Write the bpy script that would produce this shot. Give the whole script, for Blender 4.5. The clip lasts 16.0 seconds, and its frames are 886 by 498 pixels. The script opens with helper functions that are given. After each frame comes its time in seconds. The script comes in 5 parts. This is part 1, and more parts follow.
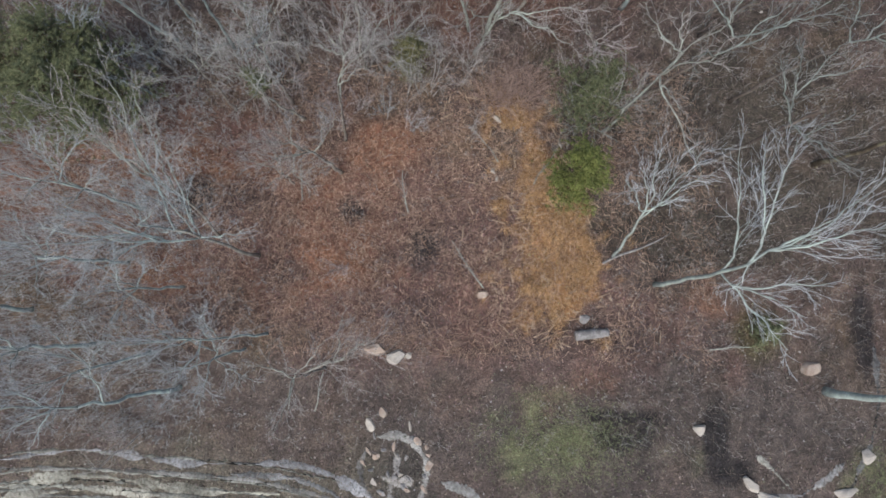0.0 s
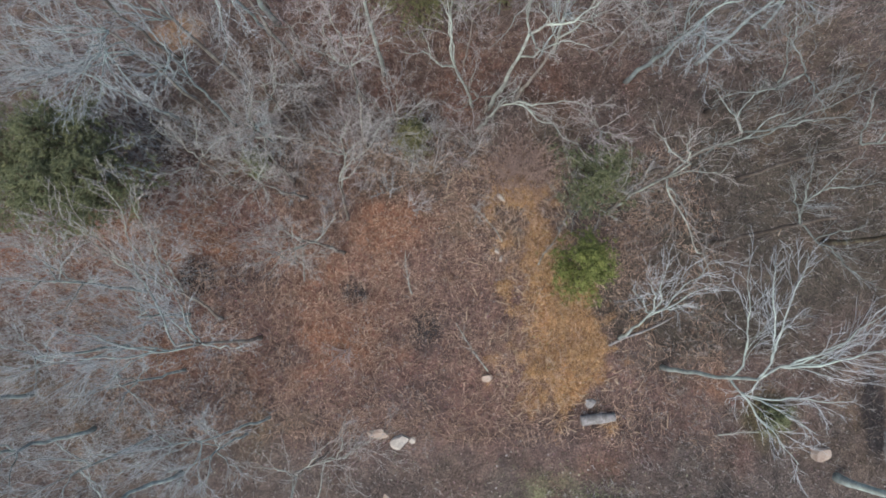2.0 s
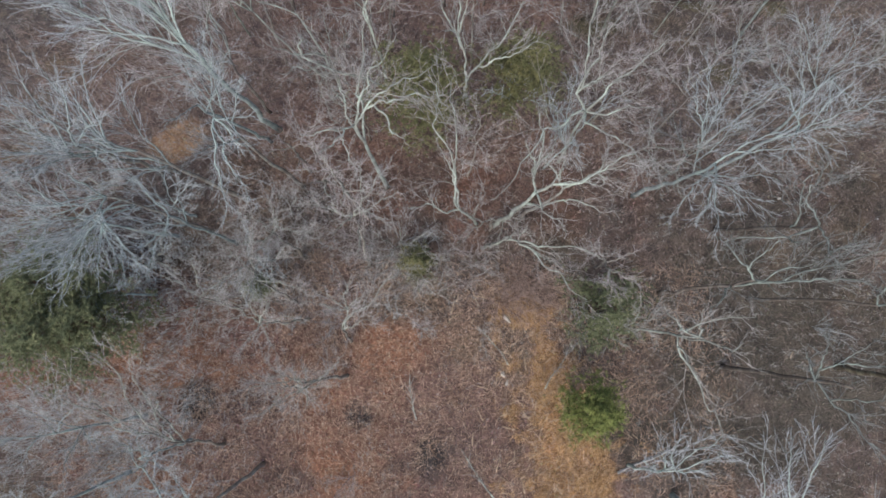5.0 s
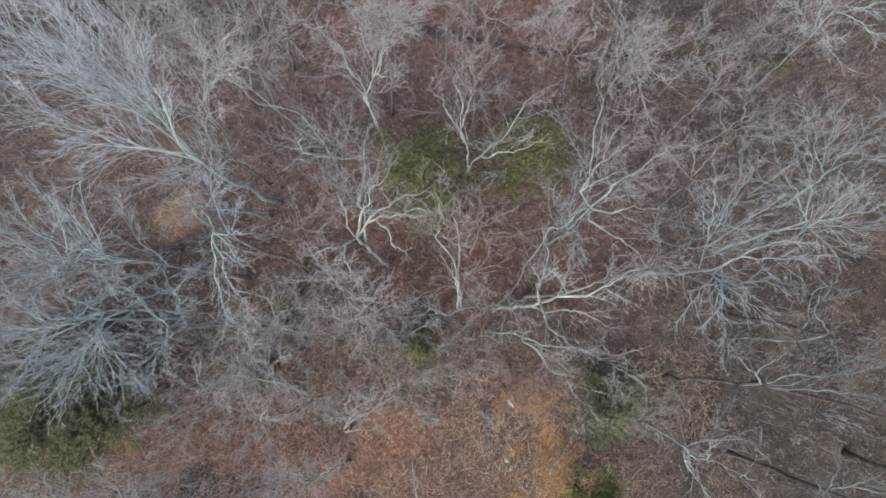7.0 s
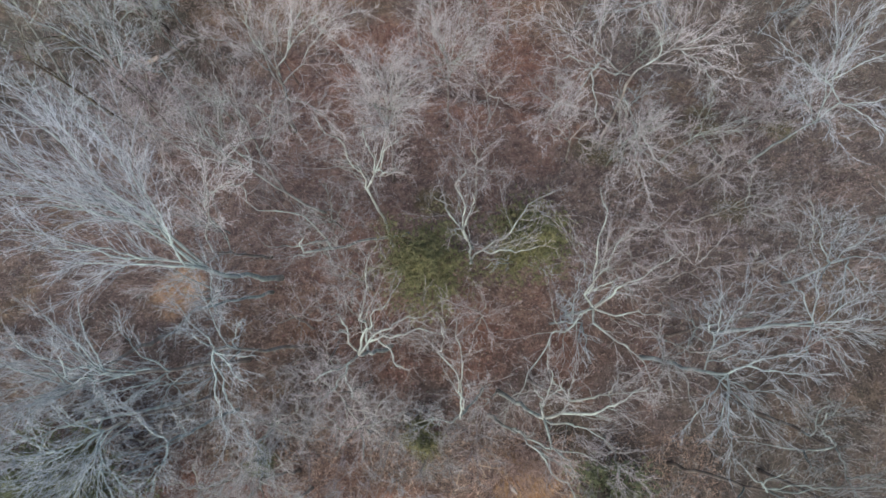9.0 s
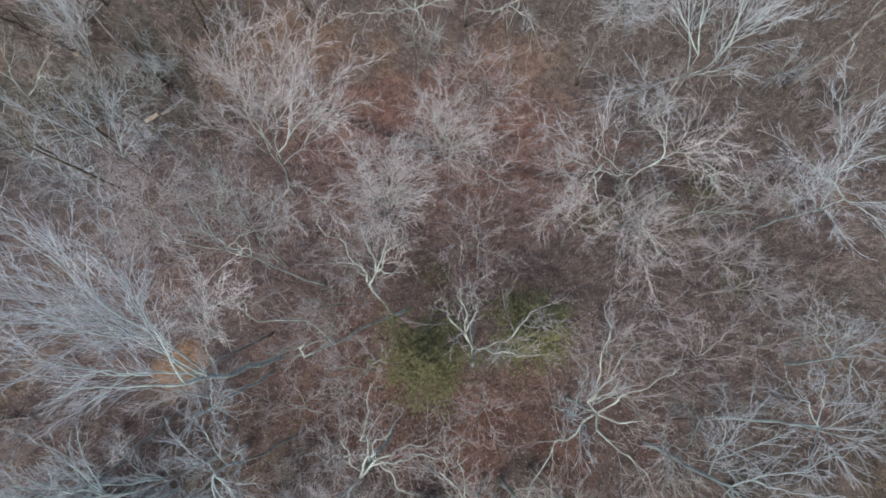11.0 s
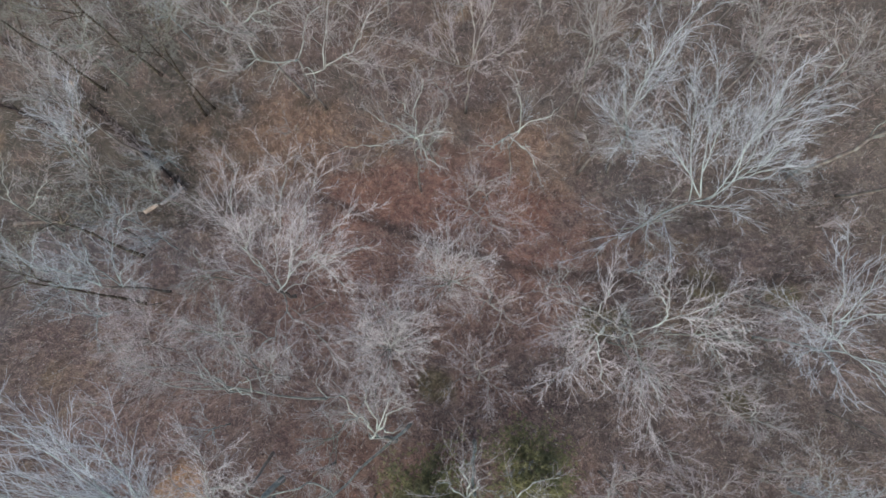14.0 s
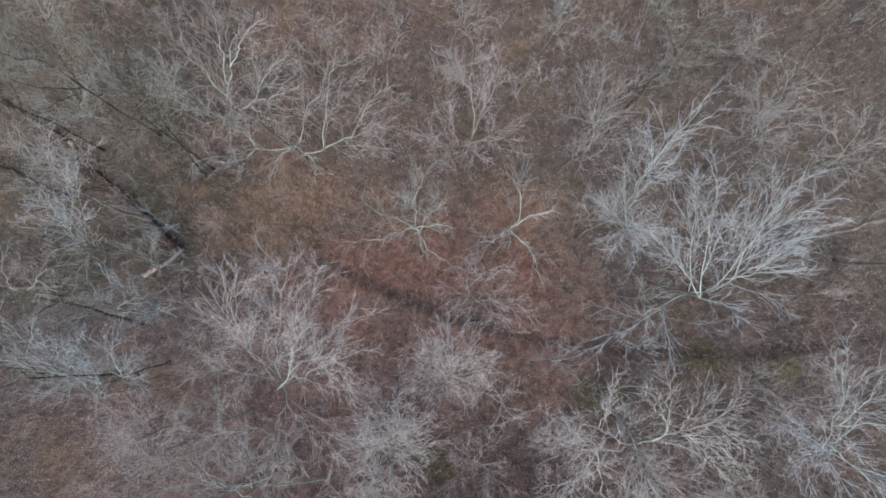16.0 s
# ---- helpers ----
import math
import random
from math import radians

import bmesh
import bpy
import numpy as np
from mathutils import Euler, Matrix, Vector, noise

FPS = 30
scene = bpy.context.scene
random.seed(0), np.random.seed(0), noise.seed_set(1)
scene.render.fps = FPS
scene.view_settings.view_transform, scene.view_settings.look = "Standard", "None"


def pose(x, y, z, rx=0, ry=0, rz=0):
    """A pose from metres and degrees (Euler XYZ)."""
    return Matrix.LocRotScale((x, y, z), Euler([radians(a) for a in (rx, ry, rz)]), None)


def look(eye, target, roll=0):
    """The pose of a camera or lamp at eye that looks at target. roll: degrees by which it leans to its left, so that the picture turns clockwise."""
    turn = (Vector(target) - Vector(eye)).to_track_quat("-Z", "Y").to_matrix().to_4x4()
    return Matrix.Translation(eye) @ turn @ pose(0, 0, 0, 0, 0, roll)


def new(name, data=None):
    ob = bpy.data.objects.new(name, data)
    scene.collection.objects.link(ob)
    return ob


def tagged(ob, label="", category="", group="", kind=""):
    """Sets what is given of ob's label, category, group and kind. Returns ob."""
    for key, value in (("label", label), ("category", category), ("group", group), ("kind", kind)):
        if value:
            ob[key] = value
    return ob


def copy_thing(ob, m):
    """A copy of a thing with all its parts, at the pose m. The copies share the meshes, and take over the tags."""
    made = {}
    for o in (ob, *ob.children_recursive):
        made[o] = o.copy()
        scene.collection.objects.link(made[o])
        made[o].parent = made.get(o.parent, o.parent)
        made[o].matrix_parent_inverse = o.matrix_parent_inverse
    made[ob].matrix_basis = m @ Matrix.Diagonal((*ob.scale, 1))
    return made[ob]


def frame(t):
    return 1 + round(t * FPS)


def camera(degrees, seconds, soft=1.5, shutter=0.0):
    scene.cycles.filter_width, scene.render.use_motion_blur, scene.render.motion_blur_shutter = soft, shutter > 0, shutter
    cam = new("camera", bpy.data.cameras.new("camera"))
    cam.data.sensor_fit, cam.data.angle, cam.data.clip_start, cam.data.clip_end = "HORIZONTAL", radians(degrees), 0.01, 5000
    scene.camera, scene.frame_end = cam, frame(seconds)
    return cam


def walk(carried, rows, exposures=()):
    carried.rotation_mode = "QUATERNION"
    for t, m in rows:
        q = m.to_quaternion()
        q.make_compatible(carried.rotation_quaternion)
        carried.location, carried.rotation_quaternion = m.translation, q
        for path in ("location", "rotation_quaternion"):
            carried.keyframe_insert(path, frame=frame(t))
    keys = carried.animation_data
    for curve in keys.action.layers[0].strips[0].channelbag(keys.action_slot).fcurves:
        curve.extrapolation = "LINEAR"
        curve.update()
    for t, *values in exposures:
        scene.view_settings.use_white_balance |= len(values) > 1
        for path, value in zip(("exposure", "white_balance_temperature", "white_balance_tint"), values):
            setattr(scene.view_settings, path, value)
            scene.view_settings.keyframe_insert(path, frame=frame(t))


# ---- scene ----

cam = camera(73.0, 16.0, soft=1.72)
PATH = [
    (0.0, pose(0.810, -27.520, 53.504, 6.000, -1.791, 1.612)),
    (0.5, pose(0.768, -25.867, 53.530, 6.000, -1.693, 1.554)),
    (1.0, pose(0.724, -24.217, 53.556, 6.000, -1.600, 1.497)),
    (1.5, pose(0.680, -22.572, 53.582, 6.000, -1.511, 1.441)),
    (2.0, pose(0.636, -20.928, 53.609, 6.000, -1.427, 1.388)),
    (2.5, pose(0.591, -19.286, 53.638, 6.000, -1.348, 1.336)),
    (3.0, pose(0.546, -17.645, 53.667, 6.000, -1.274, 1.285)),
    (3.5, pose(0.500, -16.004, 53.699, 6.000, -1.204, 1.237)),
    (4.0, pose(0.454, -14.362, 53.734, 6.000, -1.139, 1.189)),
    (4.5, pose(0.407, -12.718, 53.771, 6.000, -1.079, 1.144)),
    (5.0, pose(0.360, -11.072, 53.812, 6.000, -1.024, 1.100)),
    (5.5, pose(0.312, -9.422, 53.857, 6.000, -0.973, 1.057)),
    (6.0, pose(0.263, -7.768, 53.906, 6.000, -0.927, 1.016)),
    (6.5, pose(0.215, -6.108, 53.960, 6.000, -0.886, 0.977)),
    (7.0, pose(0.165, -4.443, 54.019, 6.000, -0.849, 0.939)),
    (7.5, pose(0.115, -2.771, 54.084, 6.000, -0.817, 0.903)),
    (8.0, pose(0.065, -1.091, 54.155, 6.000, -0.790, 0.869)),
    (8.5, pose(0.014, 0.598, 54.233, 6.000, -0.768, 0.836)),
    (9.0, pose(-0.037, 2.295, 54.318, 6.000, -0.750, 0.805)),
    (9.5, pose(-0.089, 4.003, 54.410, 6.000, -0.737, 0.775)),
    (10.0, pose(-0.142, 5.722, 54.510, 6.000, -0.729, 0.747)),
    (10.5, pose(-0.195, 7.453, 54.619, 6.000, -0.726, 0.721)),
    (11.0, pose(-0.248, 9.197, 54.736, 6.000, -0.727, 0.696)),
    (11.5, pose(-0.302, 10.954, 54.863, 6.000, -0.733, 0.672)),
    (12.0, pose(-0.357, 12.726, 54.999, 6.000, -0.744, 0.651)),
    (12.5, pose(-0.411, 14.513, 55.146, 6.000, -0.759, 0.631)),
    (13.0, pose(-0.467, 16.316, 55.303, 6.000, -0.779, 0.612)),
    (13.5, pose(-0.523, 18.136, 55.471, 6.000, -0.804, 0.595)),
    (14.0, pose(-0.579, 19.974, 55.651, 6.000, -0.834, 0.580)),
    (14.5, pose(-0.636, 21.830, 55.843, 6.000, -0.868, 0.566)),
    (15.0, pose(-0.694, 23.706, 56.048, 6.000, -0.907, 0.554)),
    (15.5, pose(-0.752, 25.602, 56.265, 6.000, -0.951, 0.544)),
    (16.0, pose(-0.810, 27.520, 56.496, 6.000, -0.999, 0.535)),
]
walk(cam, PATH, exposures=[(0.0, 0.33), (1.5, 0.43), (4.0, 0.46), (7.0, 0.54), (12.0, 0.59), (16.0, 0.62)])

# ---- light: an even overcast sky ----
world = bpy.data.worlds.new("overcast_sky")
scene.world = world
world.use_nodes = True
sky = world.node_tree.nodes.new("ShaderNodeTexSky")
sky.sky_type = 'NISHITA'
sky.sun_disc = False
sky.sun_elevation = radians(55)
sky.sun_rotation = radians(200)
sky.dust_density = 4.0
world.node_tree.links.new(sky.outputs[0], world.node_tree.nodes["Background"].inputs[0])
world.node_tree.nodes["Background"].inputs[1].default_value = 0.125
sun = new("sun", bpy.data.lights.new("sun", "SUN"))
sun.data.energy = 1.3
sun.data.angle = radians(40)
sun.data.color = (1.0, 0.955, 0.90)
sun.matrix_world = look((0, 0, 100), (20, 55, 0))


# ---- materials ----
def shader(name, rough=0.9):
    m = bpy.data.materials.new(name)
    m.use_nodes = True
    nt = m.node_tree
    b = nt.nodes["Principled BSDF"]
    b.inputs["Roughness"].default_value = rough
    b.inputs["Specular IOR Level"].default_value = 0.15
    return m, nt, b


def noise_node(nt, scale, detail=4.0, rough=0.6):
    n = nt.nodes.new("ShaderNodeTexNoise")
    n.inputs["Scale"].default_value = scale
    n.inputs["Detail"].default_value = detail
    n.inputs["Roughness"].default_value = rough
    c = nt.nodes.new("ShaderNodeTexCoord")
    nt.links.new(c.outputs["Object"], n.inputs["Vector"])
    return n


def ramp_node(nt, source, stops):
    r = nt.nodes.new("ShaderNodeValToRGB")
    while len(r.color_ramp.elements) < len(stops):
        r.color_ramp.elements.new(0.5)
    for e, (at, col) in zip(r.color_ramp.elements, stops):
        e.position = at
        e.color = (*col, 1)
    nt.links.new(source, r.inputs[0])
    return r


def mix_node(nt, kind, a, b, fac):
    n = nt.nodes.new("ShaderNodeMix")
    n.data_type, n.blend_type = 'RGBA', kind
    for sock, v in ((n.inputs[6], a), (n.inputs[7], b), (n.inputs[0], fac)):
        if isinstance(v, (int, float)):
            sock.default_value = v
        elif isinstance(v, tuple):
            sock.default_value = (*v, 1)
        else:
            nt.links.new(v, sock)
    return n.outputs[2]


def bump_node(nt, b, height, strength, dist):
    n = nt.nodes.new("ShaderNodeBump")
    n.inputs["Strength"].default_value = strength
    n.inputs["Distance"].default_value = dist
    nt.links.new(height, n.inputs["Height"])
    nt.links.new(n.outputs[0], b.inputs["Normal"])


def scaled(c, k):
    return tuple(min(1.0, v * k) for v in c)


def bark(name, base, patch, scale=1.2):
    """Bark with lichen patches and fine grain; each limb a little lighter or darker."""
    m, nt, b = shader(name, 0.92)
    big = noise_node(nt, scale, 3)
    fine = noise_node(nt, 14, 5, 0.7)
    lichen = ramp_node(nt, big.outputs[0], [(0.40, scaled(base, 0.8)), (0.50, base), (0.58, patch)])
    grain = ramp_node(nt, fine.outputs[0], [(0.3, (0.62, 0.6, 0.58)), (0.65, (1.1, 1.1, 1.1))])
    col = mix_node(nt, 'MULTIPLY', lichen.outputs[0], grain.outputs[0], 1.0)
    info = nt.nodes.new("ShaderNodeObjectInfo")
    vary = ramp_node(nt, info.outputs["Random"], [(0.0, (0.82, 0.82, 0.82)), (1.0, (1.12, 1.12, 1.12))])
    col = mix_node(nt, 'MULTIPLY', col, vary.outputs[0], 1.0)
    nt.links.new(col, b.inputs["Base Color"])
    bump_node(nt, b, fine.outputs[0], 0.5, 0.02)
    return m


def islands(name, lo, hi, rough=0.9):
    """Many small pieces, each of a shade of its own between two colours."""
    m, nt, b = shader(name, rough)
    g = nt.nodes.new("ShaderNodeNewGeometry")
    r = ramp_node(nt, g.outputs["Random Per Island"], [(0.0, lo), (1.0, hi)])
    big = noise_node(nt, 0.35, 3)
    v = ramp_node(nt, big.outputs[0], [(0.35, (0.85, 0.85, 0.85)), (0.65, (1.1, 1.1, 1.1))])
    nt.links.new(mix_node(nt, 'MULTIPLY', r.outputs[0], v.outputs[0], 1.0), b.inputs["Base Color"])
    return m


# limb colour, lichen colour, twig colours
STYLES = {
    'pale': ((0.37, 0.40, 0.365), (0.49, 0.575, 0.515), (0.31, 0.30, 0.285), (0.53, 0.52, 0.50)),
    'blue': ((0.34, 0.41, 0.41), (0.44, 0.55, 0.53), (0.33, 0.37, 0.385), (0.54, 0.595, 0.615)),
    'white': ((0.42, 0.50, 0.48), (0.52, 0.64, 0.60), (0.40, 0.445, 0.47), (0.67, 0.73, 0.765)),
    'pink': ((0.36, 0.34, 0.315), (0.43, 0.45, 0.40), (0.36, 0.33, 0.325), (0.56, 0.525, 0.52)),
    'pinkw': ((0.36, 0.375, 0.35), (0.46, 0.54, 0.49), (0.42, 0.405, 0.395), (0.67, 0.65, 0.64)),
    'grey': ((0.32, 0.335, 0.305), (0.42, 0.47, 0.42), (0.32, 0.315, 0.305), (0.50, 0.50, 0.485)),
    'mossy': ((0.31, 0.35, 0.29), (0.42, 0.50, 0.44), (0.31, 0.335, 0.31), (0.49, 0.53, 0.515)),
    'russet': ((0.26, 0.20, 0.17), (0.32, 0.27, 0.23), (0.28, 0.205, 0.175), (0.53, 0.42, 0.375)),
    'dim': ((0.24, 0.28, 0.265), (0.36, 0.44, 0.41), (0.19, 0.205, 0.20), (0.32, 0.35, 0.35)),
    'green': ((0.10, 0.085, 0.065), (0.19, 0.18, 0.13), (0.20, 0.215, 0.185), (0.33, 0.35, 0.305)),
}
LIMB = {k: bark("bark_" + k, v[0], v[1]) for k, v in STYLES.items()}
TWIG = {k: islands("twigs_" + k, v[2], v[3]) for k, v in STYLES.items()}
BARK_DARK = bark("bark_trunk", (0.29, 0.265, 0.235), (0.38, 0.39, 0.35), 0.8)
LOG_DARK = bark("bark_log", (0.15, 0.13, 0.115), (0.23, 0.21, 0.19), 0.8)


# ---- the lie of the land ----
def lattice(x, y, seed):
    """Smooth value noise in -1..1 on arrays."""
    xi, yi = np.floor(x), np.floor(y)
    u, v = x - xi, y - yi
    u, v = u * u * (3 - 2 * u), v * v * (3 - 2 * v)

    def h(a, b):
        s = np.sin(a * 127.1 + b * 311.7 + seed * 74.7) * 43758.5453
        return (s - np.floor(s)) * 2 - 1
    return (h(xi, yi) * (1 - u) + h(xi + 1, yi) * u) * (1 - v) + (h(xi, yi + 1) * (1 - u) + h(xi + 1, yi + 1) * u) * v


def rough_noise(x, y, size, seed, octaves=4):
    out, amp, k = 0.0, 0.55, 1.0 / size
    for i in range(octaves):
        out = out + amp * lattice(x * k + 13.7 * i, y * k - 7.3 * i, seed + i)
        amp, k = amp * 0.55, k * 2.1
    return out


def land(x, y):
    """A level clearing that falls to a hollow behind it."""
    x, y = np.asarray(x, float), np.asarray(y, float)
    s = np.clip((y + 4) / 42, 0, 1)
    s = 0.65 * s + 0.35 * s * s * (3 - 2 * s)
    return 5.2 - 21.5 * s + np.clip(0.05 * x, -2, 2) + 0.28 * rough_noise(x, y, 11.0, 3, 2)


def land_at(x, y):
    return float(land(np.array([x]), np.array([y]))[0])


def near_line(x, y, points):
    """Distance to a bent line, and how far along it (0..1)."""
    best, along = np.full(np.shape(x), 1e9), np.zeros(np.shape(x))
    n = len(points) - 1
    for i, ((ax, ay), (bx, by)) in enumerate(zip(points, points[1:])):
        dx, dy = bx - ax, by - ay
        k = np.clip(((x - ax) * dx + (y - ay) * dy) / (dx * dx + dy * dy), 0, 1)
        d = np.hypot(x - ax - k * dx, y - ay - k * dy)
        along = np.where(d < best, (i + k) / n, along)
        best = np.minimum(best, d)
    return best, along


STRAW_LINE = [(7.3, -11.0), (8.9, -13.2), (9.0, -15.6), (9.5, -18.0), (10.6, -20.3), (11.5, -22.6), (11.7, -24.9), (11.5, -26.7), (12.3, -28.2)]
TRAIL_LINE = [(-14.0, 33.5), (-10.5, 31.6), (-1.2, 27.7), (11.2, 24.4), (31.5, 23.0), (50.0, 25.5)]


def straw_weight(x, y):
    d, k = near_line(x, y, STRAW_LINE)
    wide = np.interp(k, np.linspace(0, 1, 9), [1.1, 1.8, 1.4, 1.8, 3.0, 4.2, 4.6, 3.0, 0.6])
    return np.clip((wide - d) / 2.0 + 0.34 + 1.5 * rough_noise(x, y, 2.6, 11) + 1.4 * rough_noise(x, y, 0.9, 12), 0, 1)


def blob(x, y, cx, cy, rx, ry, seed, soft=0.5, turn=0.0):
    a, b = x - cx, y - cy
    c, s = math.cos(turn), math.sin(turn)
    d = np.hypot((a * c + b * s) / rx, (b * c - a * s) / ry)
    return np.clip((1 - d) / soft + 0.5 + 1.3 * rough_noise(x, y, 3.5, seed), 0, 1)


def litter_colour(x, y):
    """Base colour of the fallen leaves and soil at a place, with the fallen tree's shadow painted in."""
    n1 = np.clip(0.5 + 0.9 * rough_noise(x, y, 9.0, 21), 0, 1)[..., None]
    n2 = np.clip(0.5 + 0.9 * rough_noise(x, y, 2.2, 31), 0, 1)[..., None]
    red, brown, grey = np.array([0.140, 0.107, 0.094]), np.array([0.122, 0.104, 0.091]), np.array([0.116, 0.101, 0.095])
    col = brown + (red - brown) * n1
    south = np.clip((-29.5 - y + 2.5 * rough_noise(x, y, 6, 41)) / 5, 0, 1)[..., None]
    col = col + (grey - col) * (0.45 * (1 - n2) * (1 - 0.5 * n1))

    ochre, mauve = np.array([0.155, 0.120, 0.074]), np.array([0.088, 0.081, 0.078])
    m1 = np.clip(1.6 * rough_noise(x, y, 3.4, 101), 0, 1)[..., None]
    m2 = np.clip(1.7 * rough_noise(x, y, 1.5, 111) + 0.5 * rough_noise(x, y, 8, 113), 0, 1)[..., None]
    col = col + (ochre - col) * m1 * 0.55
    col = col + (mauve - col) * m2 * 0.6

    def lay(c, w, k=1.0):
        return col + (np.array(c) - col) * (w[..., None] * k)
    for cx, cy, rx, ry, seed in ((-6, -20, 20, 9, 51), (-22, -17, 14, 7, 56), (10, -28, 16, 5, 50)):
        col = lay((0.155, 0.098, 0.086), blob(x, y, cx, cy, rx, ry, seed, 0.7), 0.7)
    for cx, cy, rx, ry, seed in ((-2.4, -14.5, 2.4, 2.2, 79), (-5.1, -21.8, 4.2, 1.9, 80), (-18.4, -14.9, 4, 2.2, 52), (-8, -24.5, 3, 1.6, 55), (-21, -25, 3, 1.2, 53), (-31, -17, 5, 2.5, 54), (22.8, -25.4, 2.2, 1.2, 99), (13.6, -33, 3, 1.3, 89), (-9.5, -19, 2, 3, 90)):
        col = lay((0.270, 0.140, 0.085), blob(x, y, cx, cy, rx, ry, seed, 1.6), 0.6)
    for cx, cy, rx, ry, seed in ((2, -21.9, 2.6, 2, 121), (-2, -23.2, 1.6, 1.2, 122), (-14.4, -18.8, 3, 1.2, 123), (-12.2, -24.6, 4, 1, 124), (0.8, -27.8, 3, 1.5, 125), (9, -30, 4, 1.4, 126), (18, -29, 4, 2, 127), (-17, -29, 4, 2, 128)):
        col = lay((0.085, 0.068, 0.066), blob(x, y, cx, cy, rx, ry, seed, 0.9), 0.7)
    for cx, cy, rx, ry, seed in ((-13, 19, 5, 5, 61), (-6, 33, 9, 4.5, 62), (5, 37, 8, 5, 63), (3, 20, 10, 6, 64), (0, 28, 16, 7, 76), (-10, 24, 8, 6, 77), (12, 30, 8, 6, 78), (1, 9, 12, 6, 73), (-9, 6, 6, 5, 74), (9, 1, 8, 5, 75), (1, 2, 9, 6, 65)):
        col = lay((0.203, 0.118, 0.090), blob(x, y, cx, cy, rx, ry, seed), 0.75)
    for cx, cy, rx, ry, seed in ((-22, 40, 12, 6, 67), (12, 40, 6, 5, 68), (-14, 1, 4, 3, 69)):
        col = lay((0.195, 0.132, 0.088), blob(x, y, cx, cy, rx, ry, seed), 0.55)
    col = col + (grey * 1.02 - col) * south * 0.55
    col = lay((0.072, 0.067, 0.057), blob(x, y, 27, -12, 14, 11, 58, 0.9), 0.9)
    col = lay((0.112, 0.100, 0.084), blob(x, y, 34, 8, 12, 9, 59, 0.9), 0.5)
    col = lay((0.062, 0.062, 0.052), blob(x, y, -44, 38, 18, 15, 57, 0.9), 0.85)
    col = lay((0.080, 0.076, 0.067), blob(x, y, 50, 54, 26, 18, 131, 0.9), 0.75)
    col = lay((0.078, 0.076, 0.066), blob(x, y, -46, 58, 24, 12, 132, 0.9), 0.7)
    col = lay((0.112, 0.103, 0.093), blob(x, y, 32, 46, 24, 18, 134, 0.9), 0.6)
    col = lay((0.125, 0.120, 0.122), blob(x, y, -39, 23, 10, 5, 135, 0.9), 0.7)
    col = lay((0.068, 0.070, 0.064), blob(x, y, -0.9, -40.0, 2.6, 2.4, 136, 0.9), 0.7)
    col = lay((0.145, 0.112, 0.098), blob(x, y, -4, 14, 26, 13, 137, 0.9), 0.6)
    col = lay((0.145, 0.120, 0.106), blob(x, y, 15, 8, 15, 8, 138, 0.9), 0.6)
    col = lay((0.160, 0.120, 0.106), blob(x, y, -22, 16, 14, 9, 47, 0.9), 0.65)
    col = lay((0.140, 0.138, 0.110), blob(x, y, -22, -43, 20, 3.6, 46, 0.8), 0.7)
    col = lay((0.090, 0.084, 0.080), blob(x, y, 24, -36, 15, 6, 49, 0.9), 0.65)
    col = lay((0.092, 0.082, 0.070), blob(x, y, 42, 34, 15, 8, 48, 0.9), 0.6)
    col = lay((0.36, 0.235, 0.145), blob(x, y, -22.8, 4.0, 1.7, 2.2, 71, 0.7), 0.9)
    for cx, cy, rx, ry, seed in ((12, -37.2, 5, 3, 81), (36.5, -39.5, 2.2, 2.6, 82)):
        col = lay((0.190, 0.215, 0.120), np.clip(blob(x, y, cx, cy, rx, ry, seed, 1.2) * (0.45 + 1.8 * rough_noise(x, y, 1.6, 85)), 0, 1), 0.7)
    for cx, cy, rx, ry, seed in ((27, -28.5, 2.2, 2.0, 83), (28, 23, 2.4, 1.6, 84), (36, 22, 2.0, 1.4, 85), (17, 19, 2.6, 1.6, 86), (-0.5, 13, 1.8, 1.2, 87), (28, 12, 1.8, 1.6, 88)):
        col = lay((0.112, 0.108, 0.055), blob(x, y, cx, cy, rx, ry, seed), 0.6)
    for cx, cy, rx, ry, seed in ((16.0, -37.0, 1.8, 1.0, 91), (18.4, -36.6, 0.7, 1.7, 96), (23.7, -36.6, 0.9, 3.0, 92), (25.2, -39, 1.4, 1.0, 129), (35.4, -28, 0.8, 4.5, 98), (17, -35.2, 3.0, 0.5, 130), (-18.6, -18.7, 1.6, 1.6, 93), (-5.3, -19.4, 1.1, 0.9, 94), (0.5, -22, 1.6, 1.5, 95)):
        col = lay((0.036, 0.036, 0.038), blob(x, y, cx, cy, rx, ry, seed), 0.9)
    # dark soil along the fallen tree, its soft shadow painted into the same strip
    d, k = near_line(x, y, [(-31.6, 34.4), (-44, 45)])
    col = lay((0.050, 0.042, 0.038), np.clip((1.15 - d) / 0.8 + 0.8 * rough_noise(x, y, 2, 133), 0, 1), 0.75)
    d, k = near_line(x, y, TRAIL_LINE)
    col = lay((0.062, 0.052, 0.047), np.clip((1.0 - d) / 0.7 + 0.6 * rough_noise(x, y, 2, 97), 0, 1), 0.75)
    col = lay((0.365, 0.218, 0.105), straw_weight(x, y), 0.85)
    # litter painted up to 26% lighter here, to offset shade under the crowns
    dry = 1 + 0.26 * np.clip(y / 6, 0, 1) * np.clip((44 - y) / 10, 0, 1)
    return np.clip(col * (0.86 + 0.28 * n2) * dry[..., None], 0.02, 0.9)


def axis(lo, hi, step, far):
    mid = list(np.arange(lo, hi + 1e-6, step))
    outer = [3, 8, 18, 40, 90, 200, 450, far]
    return np.array([lo - d for d in reversed(outer)] + mid + [hi + d for d in outer])


